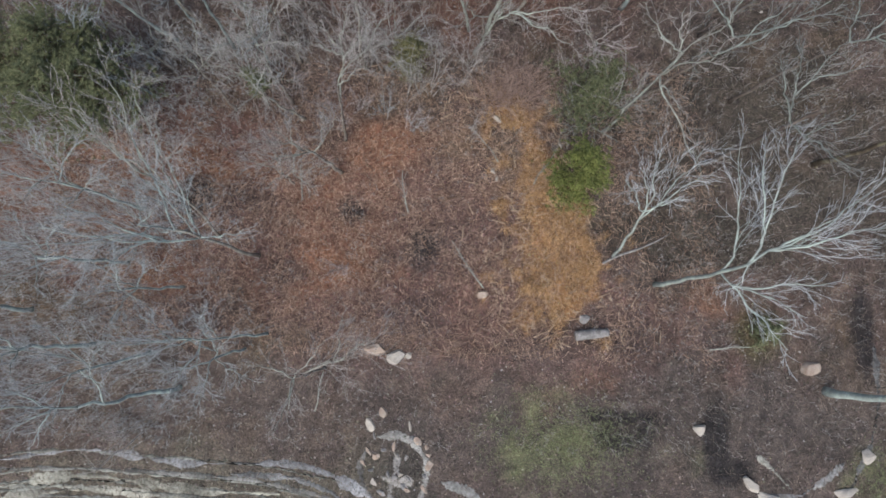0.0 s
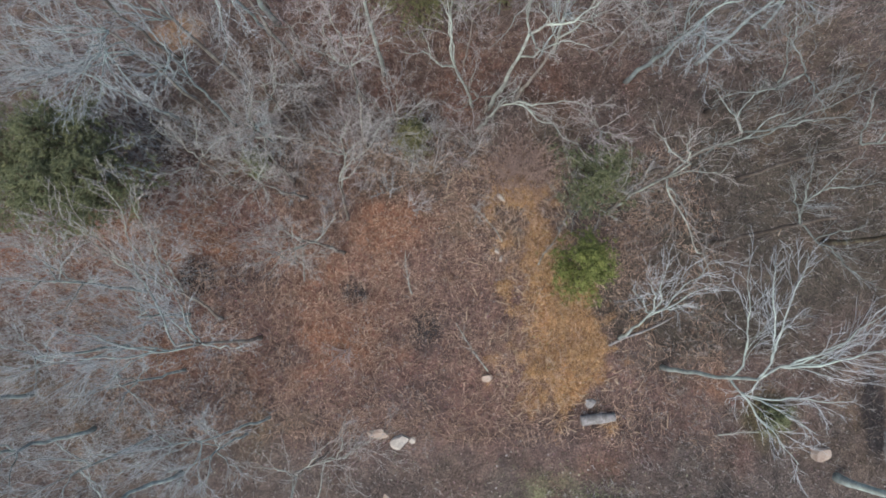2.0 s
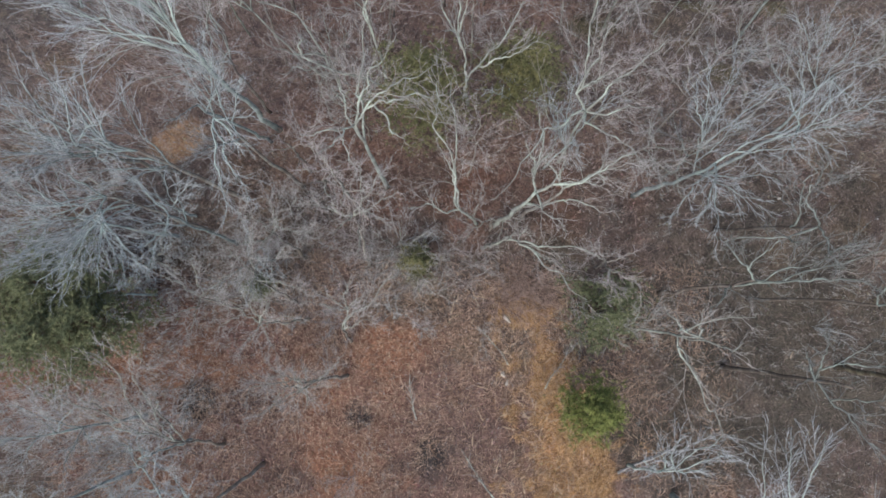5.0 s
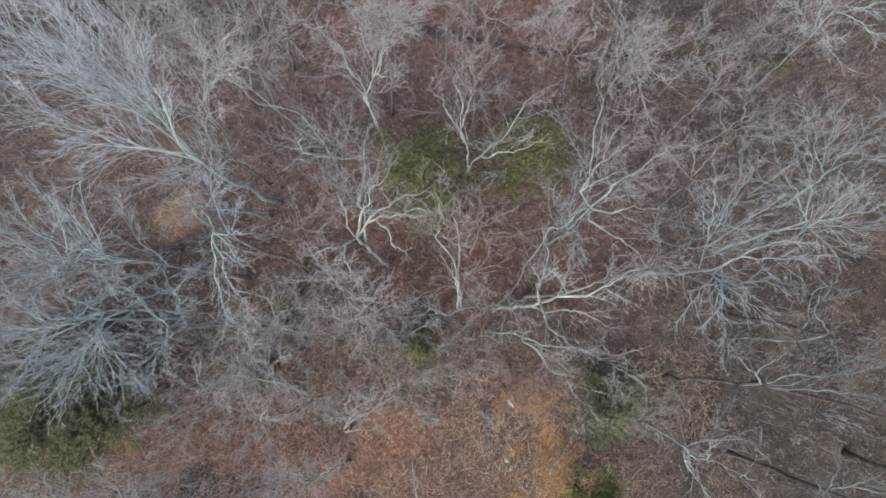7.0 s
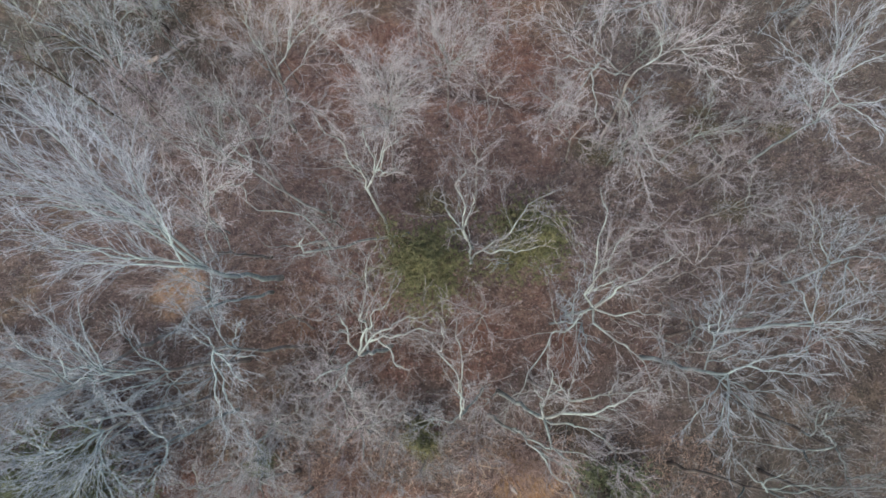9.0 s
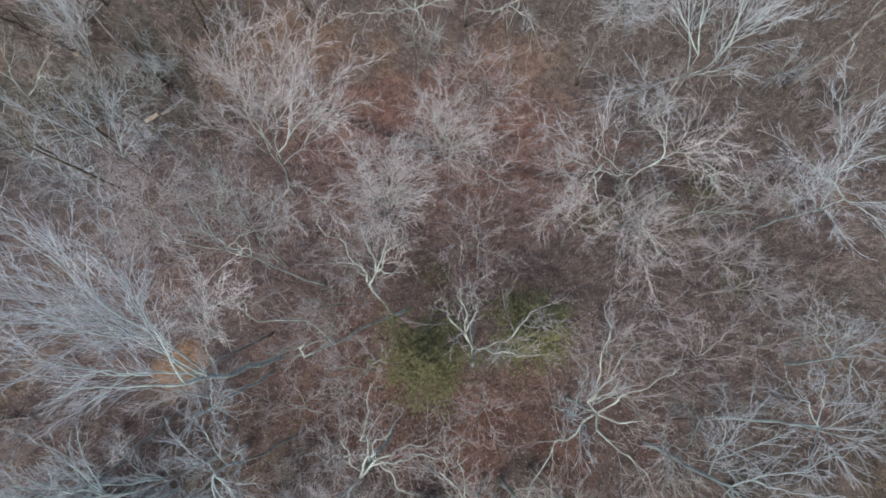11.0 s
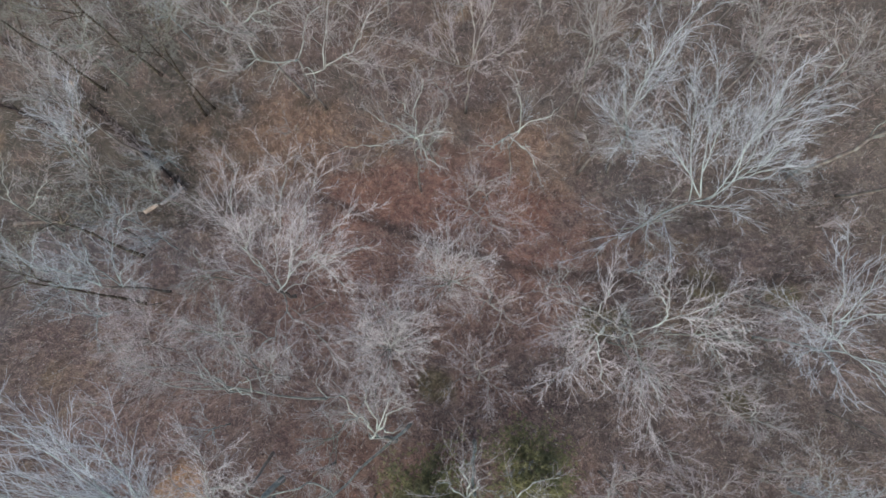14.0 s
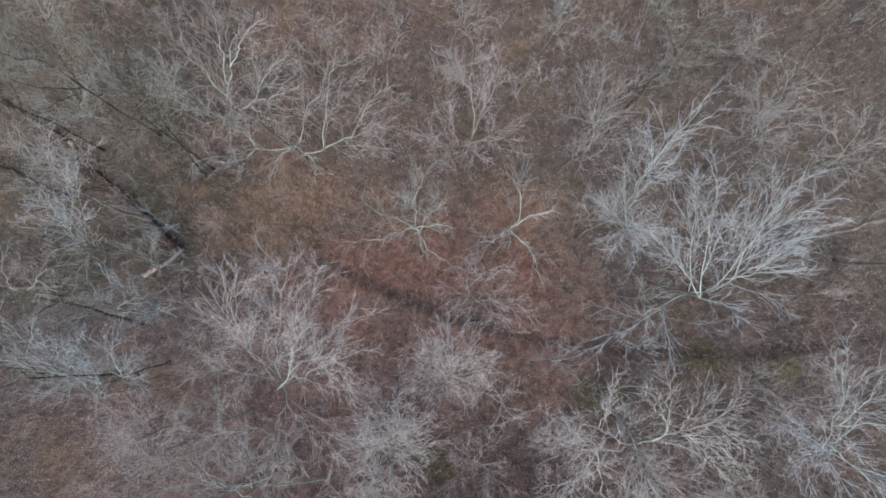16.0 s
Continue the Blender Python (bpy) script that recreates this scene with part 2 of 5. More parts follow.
def mesh_arrays(name, verts, faces, mats, smooth=True, colours=None):
    """A mesh from an array of corners and a list of face arrays (each n x 3 or n x 4)."""
    me = bpy.data.meshes.new(name)
    faces = [f for f in faces if len(f)]
    me.vertices.add(len(verts))
    me.vertices.foreach_set("co", np.ascontiguousarray(verts, np.float32).ravel())
    loops = np.concatenate([f.ravel() for f in faces]).astype(np.int32)
    sizes = np.concatenate([np.full(len(f), f.shape[1]) for f in faces]).astype(np.int32)
    me.loops.add(len(loops))
    me.loops.foreach_set("vertex_index", loops)
    me.polygons.add(len(sizes))
    me.polygons.foreach_set("loop_start", np.concatenate([[0], np.cumsum(sizes)[:-1]]).astype(np.int32))
    me.polygons.foreach_set("loop_total", sizes)
    if smooth:
        me.polygons.foreach_set("use_smooth", np.ones(len(sizes), bool))
    if colours is not None:
        a = me.color_attributes.new("tint", 'FLOAT_COLOR', 'POINT')
        a.data.foreach_set("color", np.hstack([colours, np.ones((len(colours), 1))]).astype(np.float32).ravel())
    for m in mats:
        me.materials.append(m)
    me.update(calc_edges=True)
    return me


def tinted(name, detail):
    """Takes its base colour from the tint of each place, with grain on top."""
    m, nt, b = shader(name, 0.95)
    a = nt.nodes.new("ShaderNodeAttribute")
    a.attribute_name = "tint"
    col = a.outputs["Color"]
    if detail:
        fine, mid = noise_node(nt, 7.5, 8, 0.8), noise_node(nt, 1.1, 5, 0.65)
        g = ramp_node(nt, fine.outputs[0], [(0.36, (0.36, 0.34, 0.33)), (0.5, (0.88, 0.88, 0.88)), (0.64, (1.9, 1.85, 1.8))])
        h = ramp_node(nt, mid.outputs[0], [(0.36, (0.66, 0.66, 0.69)), (0.64, (1.32, 1.3, 1.27))])
        col = mix_node(nt, 'MULTIPLY', col, g.outputs[0], 1.0)
        col = mix_node(nt, 'MULTIPLY', col, h.outputs[0], 1.0)
        tiny = noise_node(nt, 24.0, 4, 0.7)
        k = ramp_node(nt, tiny.outputs[0], [(0.38, (0.62, 0.6, 0.6)), (0.62, (1.4, 1.38, 1.35))])
        col = mix_node(nt, 'MULTIPLY', col, k.outputs[0], 1.0)
        bump_node(nt, b, fine.outputs[0], 0.8, 0.08)
    nt.links.new(col, b.inputs["Base Color"])
    return m


gx, gy = axis(-66, 66, 0.5, 1500), axis(-58, 84, 0.5, 1500)
GX, GY = np.meshgrid(gx, gy)
idx = np.arange(GX.size).reshape(GX.shape)
quads = np.stack([idx[:-1, :-1], idx[:-1, 1:], idx[1:, 1:], idx[1:, :-1]], -1).reshape(-1, 4)
flat = GX.ravel(), GY.ravel()
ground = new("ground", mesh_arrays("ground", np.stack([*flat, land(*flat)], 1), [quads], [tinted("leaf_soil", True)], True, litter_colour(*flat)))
tagged(ground, "forest floor of reddish brown fallen leaves and soil", "ground", kind="structure")


# ---- branches ----
def frames_of(d):
    """Two unit vectors square to each direction."""
    ref = np.where(np.abs(d[:, 2:3]) < 0.9, np.array([[0, 0, 1.0]]), np.array([[1.0, 0, 0]]))
    u = np.cross(d, ref)
    u /= np.linalg.norm(u, axis=1, keepdims=True) + 1e-9
    return u, np.cross(d, u)


def tubes(segs, sides, point=False):
    """Tapered rods from rows x y z x y z r r; point: each ends in a tip."""
    s = np.asarray(segs, float)
    if not len(s):
        return np.zeros((0, 3)), []
    p, q = s[:, 0:3], s[:, 3:6]
    d = q - p
    d /= np.linalg.norm(d, axis=1, keepdims=True) + 1e-9
    u, v = frames_of(d)
    a = np.arange(sides) * 2 * math.pi / sides
    ring = u[:, None] * np.cos(a)[None, :, None] + v[:, None] * np.sin(a)[None, :, None]
    low = p[:, None] + ring * s[:, 6][:, None, None]
    n, k = len(s), np.arange(sides)
    if point:
        verts = np.concatenate([low, q[:, None]], 1).reshape(-1, 3)
        off = (np.arange(n) * (sides + 1))[:, None]
        tri = np.stack([off + k, off + (k + 1) % sides, off + sides + 0 * k], -1).reshape(-1, 3)
        return verts, [tri]
    high = q[:, None] + ring * s[:, 7][:, None, None]
    verts = np.concatenate([low, high], 1).reshape(-1, 3)
    off = (np.arange(n) * 2 * sides)[:, None]
    quad = np.stack([off + k, off + (k + 1) % sides, off + sides + (k + 1) % sides, off + sides + k], -1).reshape(-1, 4)
    return verts, [quad]


def joined(parts):
    verts, faces, at = [], [], 0
    for v, fs in parts:
        if len(v):
            verts.append(v)
            faces += [f + at for f in fs]
            at += len(v)
    return np.concatenate(verts), faces


def chain(points, r0, r1):
    """Rods along a line of points, a little overlapped, tapering."""
    n, out = len(points) - 1, []
    for i in range(n):
        a, b = points[i], points[i + 1]
        ra, rb = r0 + (r1 - r0) * i / n, r0 + (r1 - r0) * (i + 1) / n
        out.append((*a, *(b + (b - a) * 0.03), ra, rb))
    return out


def bent(rng, p, q, n, wobble, rise=0.0):
    """A crooked but flowing line from p to q that bows upwards."""
    length = np.linalg.norm(q - p)
    m = max(2, (n + 1) // 2)
    j = np.cumsum(rng.normal(0, wobble * length, (m + 1, 3)) * np.array([1, 1, 0.6]), 0)
    j -= j[0]
    j -= np.linspace(0, 1, m + 1)[:, None] * j[-1]
    t = np.linspace(0, 1, n + 1)
    at = t * m
    k = np.minimum(at.astype(int), m - 1)
    f = (at - k)[:, None]
    pad = np.vstack([2 * j[0] - j[1], j, 2 * j[-1] - j[-2]])
    a, c, d, e = pad[k], pad[k + 1], pad[k + 2], pad[k + 3]
    off = 0.5 * (2 * c + (d - a) * f + (2 * a - 5 * c + 4 * d - e) * f ** 2 + (3 * c - a - 3 * d + e) * f ** 3)
    pts = p + (q - p) * t[:, None] + off
    pts[:, 2] += rise * length * 4 * t * (1 - t)
    return pts


def hose(points, radii, sides):
    """One closed tube along a line of points."""
    pts, radii = np.asarray(points, float), np.asarray(radii, float)
    d = np.gradient(pts, axis=0)
    d /= np.linalg.norm(d, axis=1, keepdims=True) + 1e-9
    u = np.cross(d[0], (0.0, 0.0, 1.0) if abs(d[0][2]) < 0.9 else (1.0, 0.0, 0.0))
    a = np.arange(sides) * 2 * math.pi / sides
    rings = []
    for i in range(len(pts)):
        u = u - d[i] * (u @ d[i])
        u /= np.linalg.norm(u) + 1e-9
        v = np.cross(d[i], u)
        rings.append(pts[i] + radii[i] * (np.cos(a)[:, None] * u + np.sin(a)[:, None] * v))
    n, k = len(pts), np.arange(sides)
    off = (np.arange(n - 1) * sides)[:, None]
    quad = np.stack([off + k, off + (k + 1) % sides, off + sides + (k + 1) % sides, off + sides + k], -1).reshape(-1, 4)
    verts = np.concatenate(rings + [pts[:1], pts[-1:]])
    low = np.stack([(k + 1) % sides, k, np.full(sides, n * sides)], -1)
    top = np.stack([(n - 1) * sides + k, (n - 1) * sides + (k + 1) % sides, np.full(sides, n * sides + 1)], -1)
    return verts, [quad, low, top]


def turned(rng, d, lo, hi, lift):
    """A direction that leaves d by an angle in degrees, bent upwards by lift."""
    d = d / (np.linalg.norm(d) + 1e-9)
    r = rng.normal(0, 1, 3)
    r -= d * (r @ d)
    r /= np.linalg.norm(r) + 1e-9
    a = math.radians(rng.uniform(lo, hi))
    o = d * math.cos(a) + r * math.sin(a)
    o[2] += lift
    return o / (np.linalg.norm(o) + 1e-9)


def stepped(rng, p, d, length, n, bend, lift):
    """A line of n straight lengths from p, each turned a little from the last and drawn upwards."""
    pts, d = [p], d / (np.linalg.norm(d) + 1e-9)
    for i in range(n):
        pts.append(pts[-1] + d * length / n * rng.uniform(0.8, 1.2))
        d = turned(rng, d, 0.3 * bend, bend, lift)
    return np.array(pts)


def point_on(line, w):
    """The place at share w of a line, and its direction there."""
    n = len(line) - 1
    j = min(n - 1, int(w * n))
    d = line[j + 1] - line[j]
    return line[j] + d * (w * n - j), d / (np.linalg.norm(d) + 1e-9)


def branch_out(rng, pts, r, dens, thin, mid, fine, stout=1.0, spread=(25, 60)):
    """Boughs, branchlets and twigs along one limb: each finer and straighter than the last."""
    total = np.linalg.norm(np.diff(pts, axis=0), axis=1).sum()
    fan = spread[1] < 55
    many = int(3.5 + total * (1.1 if fan else 1.0) * dens ** 0.5)
    for k in range(many):
        u = 0.16 + 0.84 * (k + rng.uniform(0.1, 0.9)) / many
        base, d = point_on(pts, u)
        size = total * (0.15 + 0.34 * (1 - u)) * rng.uniform(0.35, 1.5) + 0.25
        sub = stepped(rng, base, turned(rng, d, *spread, 0.12), size, 4, 17 if fan else 22, 0.05)
        rr = max(0.015, r * (1 - 0.75 * u) * 0.40)
        mid += chain(sub, rr, 0.010)
        lets = int(2.2 + size * (1.5 if fan else 1.9) * dens ** 0.6)
        for g in range(lets):
            w = 0.14 + 0.86 * (g + rng.uniform(0, 1)) / lets
            b2, d2 = point_on(sub, w)
            s2 = (0.28 + size * (0.18 + 0.30 * (1 - w))) * rng.uniform(0.6, 1.35)
            dd = turned(rng, d2, spread[0] * 0.8, spread[1] * 0.9, 0.10)
            m2 = b2 + dd * s2 * 0.45
            e2 = m2 + turned(rng, dd, 3, 20, 0.06) * s2 * 0.36
            thin.append((*b2, *m2, 0.0115 * stout, 0.0095 * stout))
            thin.append((*m2, *e2, 0.0095 * stout, 0.0075 * stout))
            fine.append((*e2, *(e2 + turned(rng, e2 - m2, 3, 22, 0.06) * s2 * 0.32), 0.0075 * stout, 0))
            for f in range(3):
                b3 = b2 + (m2 - b2) * rng.uniform(0.3, 1) if f < 2 else m2 + (e2 - m2) * rng.uniform(0, 1)
                fine.append((*b3, *(b3 + turned(rng, dd, 16, 48, 0.08) * s2 * rng.uniform(0.22, 0.52)), 0.0075 * stout, 0))


def part(name, me, parent, label=""):
    ob = new(name, me)
    ob.parent = parent
    return tagged(ob, label)


LABELS = {
    'pale': "bare deciduous tree with pale lichen-covered limbs", 'blue': "bare tree with blue-grey limbs",
    'white': "bare tree with a dense fan of whitish twigs", 'pink': "bare tree with fine pinkish brown twigs",
    'pinkw': "bare round-crowned tree with pale rosy twigs", 'grey': "slender bare tree with dull grey branches",
    'dim': "bare tree with dull green-grey lichened limbs", 'russet': "bare reddish brown shrub", 'mossy': "bare leaning tree with moss-green bark", 'green': "dark-stemmed bare tree with olive grey twigs",
}
count = 0


def bare_tree(x, y, fork, r, style, dens, limbs):
    """A leafless tree: foot at x, y; fork: where the trunk divides, from its foot; limbs: heading, reach and rise of each."""
    global count
    count += 1
    rng = np.random.default_rng(1000 + count)
    tree = new("bare_tree")
    tree.location = (x, y, land_at(x, y) - 0.25)
    tagged(tree, LABELS[style] + (" on leaf litter" if fork[2] > 12 else ""), "tree", "bare forest trees")
    fork = np.array(fork, float)
    stem = bent(rng, np.zeros(3), fork, 9, 0.006)
    w = r * 0.8
    stem[1:-1] += rng.normal(0, 0.05 + 0.1 * r, (8, 3)) * np.array([1, 1, 0.2])
    v, f = hose(stem, [w * 1.5, w * 1.15] + list(np.linspace(w * 1.02, w * 0.52, 8) * rng.uniform(0.93, 1.07, 8)), 9)
    part("trunk", mesh_arrays("trunk", v, f, [LOG_DARK if style == 'dim' else (LIMB[style] if style == 'green' or (style in ('white', 'blue', 'mossy', 'pale') and fork[2] < {'pale': 18, 'white': 20}.get(style, 14)) else BARK_DARK)]), tree)
    fan = style in ('white', 'blue', 'mossy')
    crook = 0.040 if style == 'pale' else (0.024 if fan else 0.028)
    burst = style == 'pinkw' and max(q[1] for q in limbs) < 4.6
    if burst:
        limbs = limbs + [(h + 19, 0.85 * q, up + 0.8) for h, q, up in limbs]
    grown = []
    for heading, reach, rise in sorted(limbs, key=lambda q: -q[1]):
        a = math.radians(heading)
        tip = fork + np.array([math.cos(a) * reach, math.sin(a) * reach, rise])
        lr = min(r * 0.46, 0.022 + 0.0066 * reach + r * 0.13) * (0.84 if dens > 1.1 else 0.95) * {'pinkw': 0.70, 'pale': 0.98}.get(style, 0.76 if fan else 0.86)
        near = sorted((abs((heading - h + 180) % 360 - 180), i) for i, (h, line, rad) in enumerate(grown))
        if near and near[0][0] < (40 if style == 'pale' else (15 if burst else 58)) and rng.uniform() < (0.55 if fan else 0.8):
            h, line, rad = grown[near[0][1]]
            i = int(rng.integers(1, 4 if fan else 6))
            start, lr = line[i], min(lr, rad[i] * 0.86)
        else:
            low = rng.uniform(0.80, 1.0)
            start = stem[-1] * low + stem[-2] * (1 - low) if low > 0.9 else stem[int(low * 9)]
        pts = bent(rng, start, tip, 13, 0.012 if burst else crook, 0.06)
        pts[1:-1] += rng.normal(0, (0.003 if fan or burst else 0.007) * reach + 0.018, (12, 3))
        radii = lr * (1 - np.linspace(0, 0.97, 14)) ** 0.9 * rng.uniform(0.9, 1.1, 14) + 0.011
        grown.append((heading, pts, radii))
        thin, mid, fine = [], [], []
        branch_out(rng, pts, lr, dens * (0.7 if style == 'pale' else 1), thin, mid, fine, (1.15 if style == 'pinkw' else 1.05), (17, 52) if fan else (24, 62))
        v, f = joined([hose(pts, radii, 6), tubes([m for m in mid if m[6] > 0.018], 4)])
        limb = part("limb", mesh_arrays("limb", v, f, [LIMB[style]]), tree)
        v, f = joined([tubes([m for m in mid if m[6] <= 0.018], 3), tubes(thin, 3), tubes(fine, 3, True)])
        tagged(part("twig_spray", mesh_arrays("twig_spray", v, f, [TWIG[style]]), limb), kind="stuff")
    return tree


bare_tree(19.2, -24.8, (0.2, 0.5, 13.8), .2, 'white', 0.8, [(90, 6.6, 2.0), (103, 6.3, 2.0), (75, 7.3, 2.0), (18, 6.4, 3.0), (37, 6.8, 3.0), (-60, 5.6, -1.0), (-42, 4.3, 0.0), (-13, 4.3, 1.0), (-65, 1.7, -4.0), (35, 4.3, 3.0)])
bare_tree(15.9, -22.7, (-1.2, 2.3, 11.0), .14, 'white', 1.1, [(153, 2.4, 2.0), (122, 2.0, 2.0), (52, 3.6, 3.0), (31, 2.9, 2.0), (11, 1.6, 1.0), (97, 2.5, 3.0)])
bare_tree(-12.8, -23.3, (-1.0, 0.1, 14.4), .17, 'blue', 1.0, [(-172, 8.3, 2.0), (168, 5.1, 3.0), (117, 3.0, 2.0), (82, 3.2, 2.0), (-146, 5.0, 1.0), (3, 4.0, 0.0), (106, 5.5, 3.0), (-175, 5.9, 3.0), (56, 2.5, 2.0)])
bare_tree(-6.3, -16.3, (-1.8, 0.2, 7.1), .16, 'grey', 1.5, [(-174, 3.5, 2.0), (-147, 3.6, 2.0), (-142, 2.3, 1.0), (114, 1.0, 2.0), (39, 3.4, 1.0), (167, 2.3, 2.0), (35, 2.0, 2.0)])
bare_tree(-16.0, -21.9, (-0.0, 2.3, 10.6), .14, 'grey', 0.9, [(144, 6.1, 4.0), (116, 6.5, 4.0), (100, 5.7, 4.0), (148, 7.4, 4.0), (143, 4.4, 4.0), (93, 3.5, 3.0), (39, 2.9, 3.0)])
bare_tree(-6.2, -13.6, (0.6, 1.3, 9.1), .13, 'grey', 1, [(73, 3.3, 4.0), (109, 2.5, 4.0), (43, 5.5, 4.0), (50, 2.9, 3.0), (137, 2.5, 3.0), (18, 2.7, 2.0)])
bare_tree(-18.4, -34.0, (-2.7, -0.2, 9.7), .2, 'blue', .8, [(-159, 3.3, 2.0), (151, 3.0, 3.0), (-132, 2.9, 1.0), (64, 3.5, 2.0), (175, 3.7, 4.0)])
bare_tree(-25.7, -30.8, (-1.1, 0.2, 10.1), .2, 'blue', .8, [(169, 1.2, 3.0), (76, 2.3, 3.0), (-68, 1.8, 3.0), (-29, 2.9, 2.0)])
bare_tree(-31.0, -28.2, (0.4, 0.2, 10.3), .2, 'blue', .8, [(168, 1.1, 3.0), (67, 2.5, 3.0), (-44, 2.4, 3.0)])
bare_tree(-11.7, -29.6, (-2.4, -0.2, 8.4), .12, 'blue', 1.2, [(151, 3.1, 3.0), (-159, 4.5, 3.0), (-105, 3.1, 2.0), (-83, 3.5, 1.0), (-173, 3.3, 3.0), (74, 2.2, 2.0), (179, 5.2, 4.0)])
bare_tree(-6.9, -32.2, (-1.3, -0.2, 6.1), .12, 'grey', 1, [(30, 7.7, 2.0), (27, 6.3, 1.0), (52, 6.0, 3.0), (48, 4.0, 3.0), (-99, 3.9, 2.0), (156, 3.3, 2.0), (-91, 2.4, 1.0)])
bare_tree(32.4, -32.8, (1.0, 1.0, 13.0), .34, 'white', 0.9, [(54, 3.8, 3.0), (2, 3.3, 3.0), (-77, 3.8, 2.0), (88, 2.9, 3.0)])
bare_tree(15.0, -12.4, (0.3, 0.2, 15.1), .12, 'pale', 0.35, [(149, 3.6, 2.0), (113, 1.8, 2.0), (-5, 1.7, 1.0), (169, 1.8, 1.0), (36, 2.4, 2.0), (-59, 7.5, -6.0), (-78, 2.8, -2.0)])
bare_tree(23.3, -14.9, (1.0, 0.0, 13.6), .2, 'dim', 0.45, [(151, 4.3, 2.0), (134, 4.1, 2.0), (-27, 1.2, 1.0), (-69, 3.8, 0.0), (69, 1.6, 3.0), (114, 2.8, 3.0)])
bare_tree(5.1, -4.0, (1.3, 0.2, 13.5), .2, 'pale', 1, [(39, 2.1, 1.0), (20, 5.8, 2.0), (-21, 3.9, 1.0), (95, 4.2, 3.0), (117, 2.5, 3.0), (-63, 3.1, 2.0), (73, 2.6, 2.0)])
bare_tree(4.3, -5.9, (1.3, 0.1, 7.6), .16, 'pale', .7, [(-45, 6.1, 4.0), (-16, 5.7, 3.0), (-31, 3.7, 1.0), (29, 1.0, 2.0)])
bare_tree(3.9, -3.8, (-2.3, -0.4, 11.7), .13, 'pale', .8, [(-169, 2.9, 1.0), (172, 1.8, 2.0), (110, 3.3, 2.0), (102, 6.0, 5.0), (93, 6.7, 5.0)])
bare_tree(-3.7, -0.6, (-0.7, 0.4, 16.3), .2, 'pale', 1.2, [(-153, 3.0, 2.0), (126, 3.3, 2.0), (82, 5.7, 3.0), (59, 4.9, 3.0), (32, 5.3, 2.0), (17, 5.3, 1.0), (-17, 3.1, 0.0), (-87, 2.6, 0.0), (130, 1.8, 2.0), (-126, 3.0, 2.0)])
bare_tree(-10.8, -0.7, (-1.8, 0.7, 16.6), .18, 'blue', 1.2, [(-104, 2.6, 1.0), (-5, 2.7, 1.0), (-43, 3.1, 0.0), (-66, 5.5, 0.0), (-88, 6.0, -2.0), (114, 2.8, 3.0), (39, 2.9, 2.0), (85, 3.2, 3.0), (127, 1.5, 2.0)])
bare_tree(-13.8, 5.1, (-1.1, -0.3, 18.4), .26, 'white', 1.3, [(137, 12.9, 3.0), (143, 10.3, 3.0), (156, 10.4, 4.0), (129, 11.0, 3.0), (118, 9.3, 3.0), (114, 6.9, 3.0), (111, 5.8, 2.0), (174, 6.9, 3.0), (-180, 5.9, 2.0), (172, 9.0, 4.0), (146, 6.0, 3.0), (146, 11.4, 5.0), (160, 8.0, 4.0)])
bare_tree(-15.1, 7.1, (1.1, -1.3, 17.5), .15, 'pinkw', 1.2, [(95, 6.7, 4.0), (59, 5.1, 3.0), (74, 5.4, 3.0), (113, 4.9, 3.0), (141, 3.8, 2.0), (53, 5.1, 3.0), (90, 5.2, 3.0), (64, 1.8, 1.0), (-144, 5.0, 1.0)])
bare_tree(-15.4, -1.9, (-2.5, 0.3, 14.3), .22, 'blue', 1.1, [(158, 6.4, 3.0), (-173, 6.7, 2.0), (135, 4.1, 3.0), (137, 6.3, 3.0), (115, 5.0, 3.0), (-146, 3.0, 1.0), (-126, 3.3, 0.0), (96, 3.2, 2.0), (173, 7.0, 3.0), (163, 4.1, 3.0)])
bare_tree(-17.9, -4.7, (-1.0, 0.0, 14.7), .15, 'blue', 1.4, [(-135, 5.9, 2.0), (-114, 5.6, 2.0), (-104, 6.2, 1.0), (-85, 4.4, 1.0), (-61, 4.8, 0.0), (-166, 4.4, 3.0), (-69, 5.6, 1.0), (169, 3.6, 3.0), (-152, 2.2, 3.0), (-128, 6.8, 3.0), (-97, 3.0, 2.0), (125, 2.3, 3.0), (-149, 5.5, 3.0), (-56, 1.2, 3.0)])
bare_tree(-15.9, -5.8, (0.2, 0.2, 13.6), .15, 'blue', 1.3, [(-170, 2.0, 2.0), (-104, 2.4, 2.0), (-100, 3.5, 1.0), (-84, 1.9, 1.0), (54, 2.3, 2.0), (131, 3.3, 2.0)])
bare_tree(3.2, 8.3, (-0.9, -2.7, 14.3), .18, 'pale', .9, [(99, 5.4, 5.0), (87, 4.2, 4.0), (40, 6.7, 4.0), (13, 4.8, 3.0), (124, 4.8, 4.0), (139, 2.1, 3.0)])
bare_tree(11.1, 2.1, (-0.6, 0.6, 11.7), .17, 'pale', .8, [(39, 5.6, 4.0), (97, 7.2, 5.0), (-5, 4.0, 2.0), (-58, 5.6, 3.0), (-134, 9.3, 2.0), (75, 5.1, 4.0), (59, 2.3, 2.0)])
bare_tree(7.5, -3.1, (1.0, 0.0, 11.7), .16, 'grey', 1, [(15, 4.5, 3.0), (43, 3.1, 3.0), (-5, 2.0, 2.0), (138, 2.8, 2.0), (92, 2.6, 2.0)])
bare_tree(-3.9, 8.2, (-1.2, 3.0, 12.6), .18, 'pale', .9, [(125, 5.4, 4.0), (89, 3.8, 4.0), (40, 4.5, 4.0), (142, 1.9, 2.0), (23, 3.1, 2.0), (62, 4.7, 4.0)])
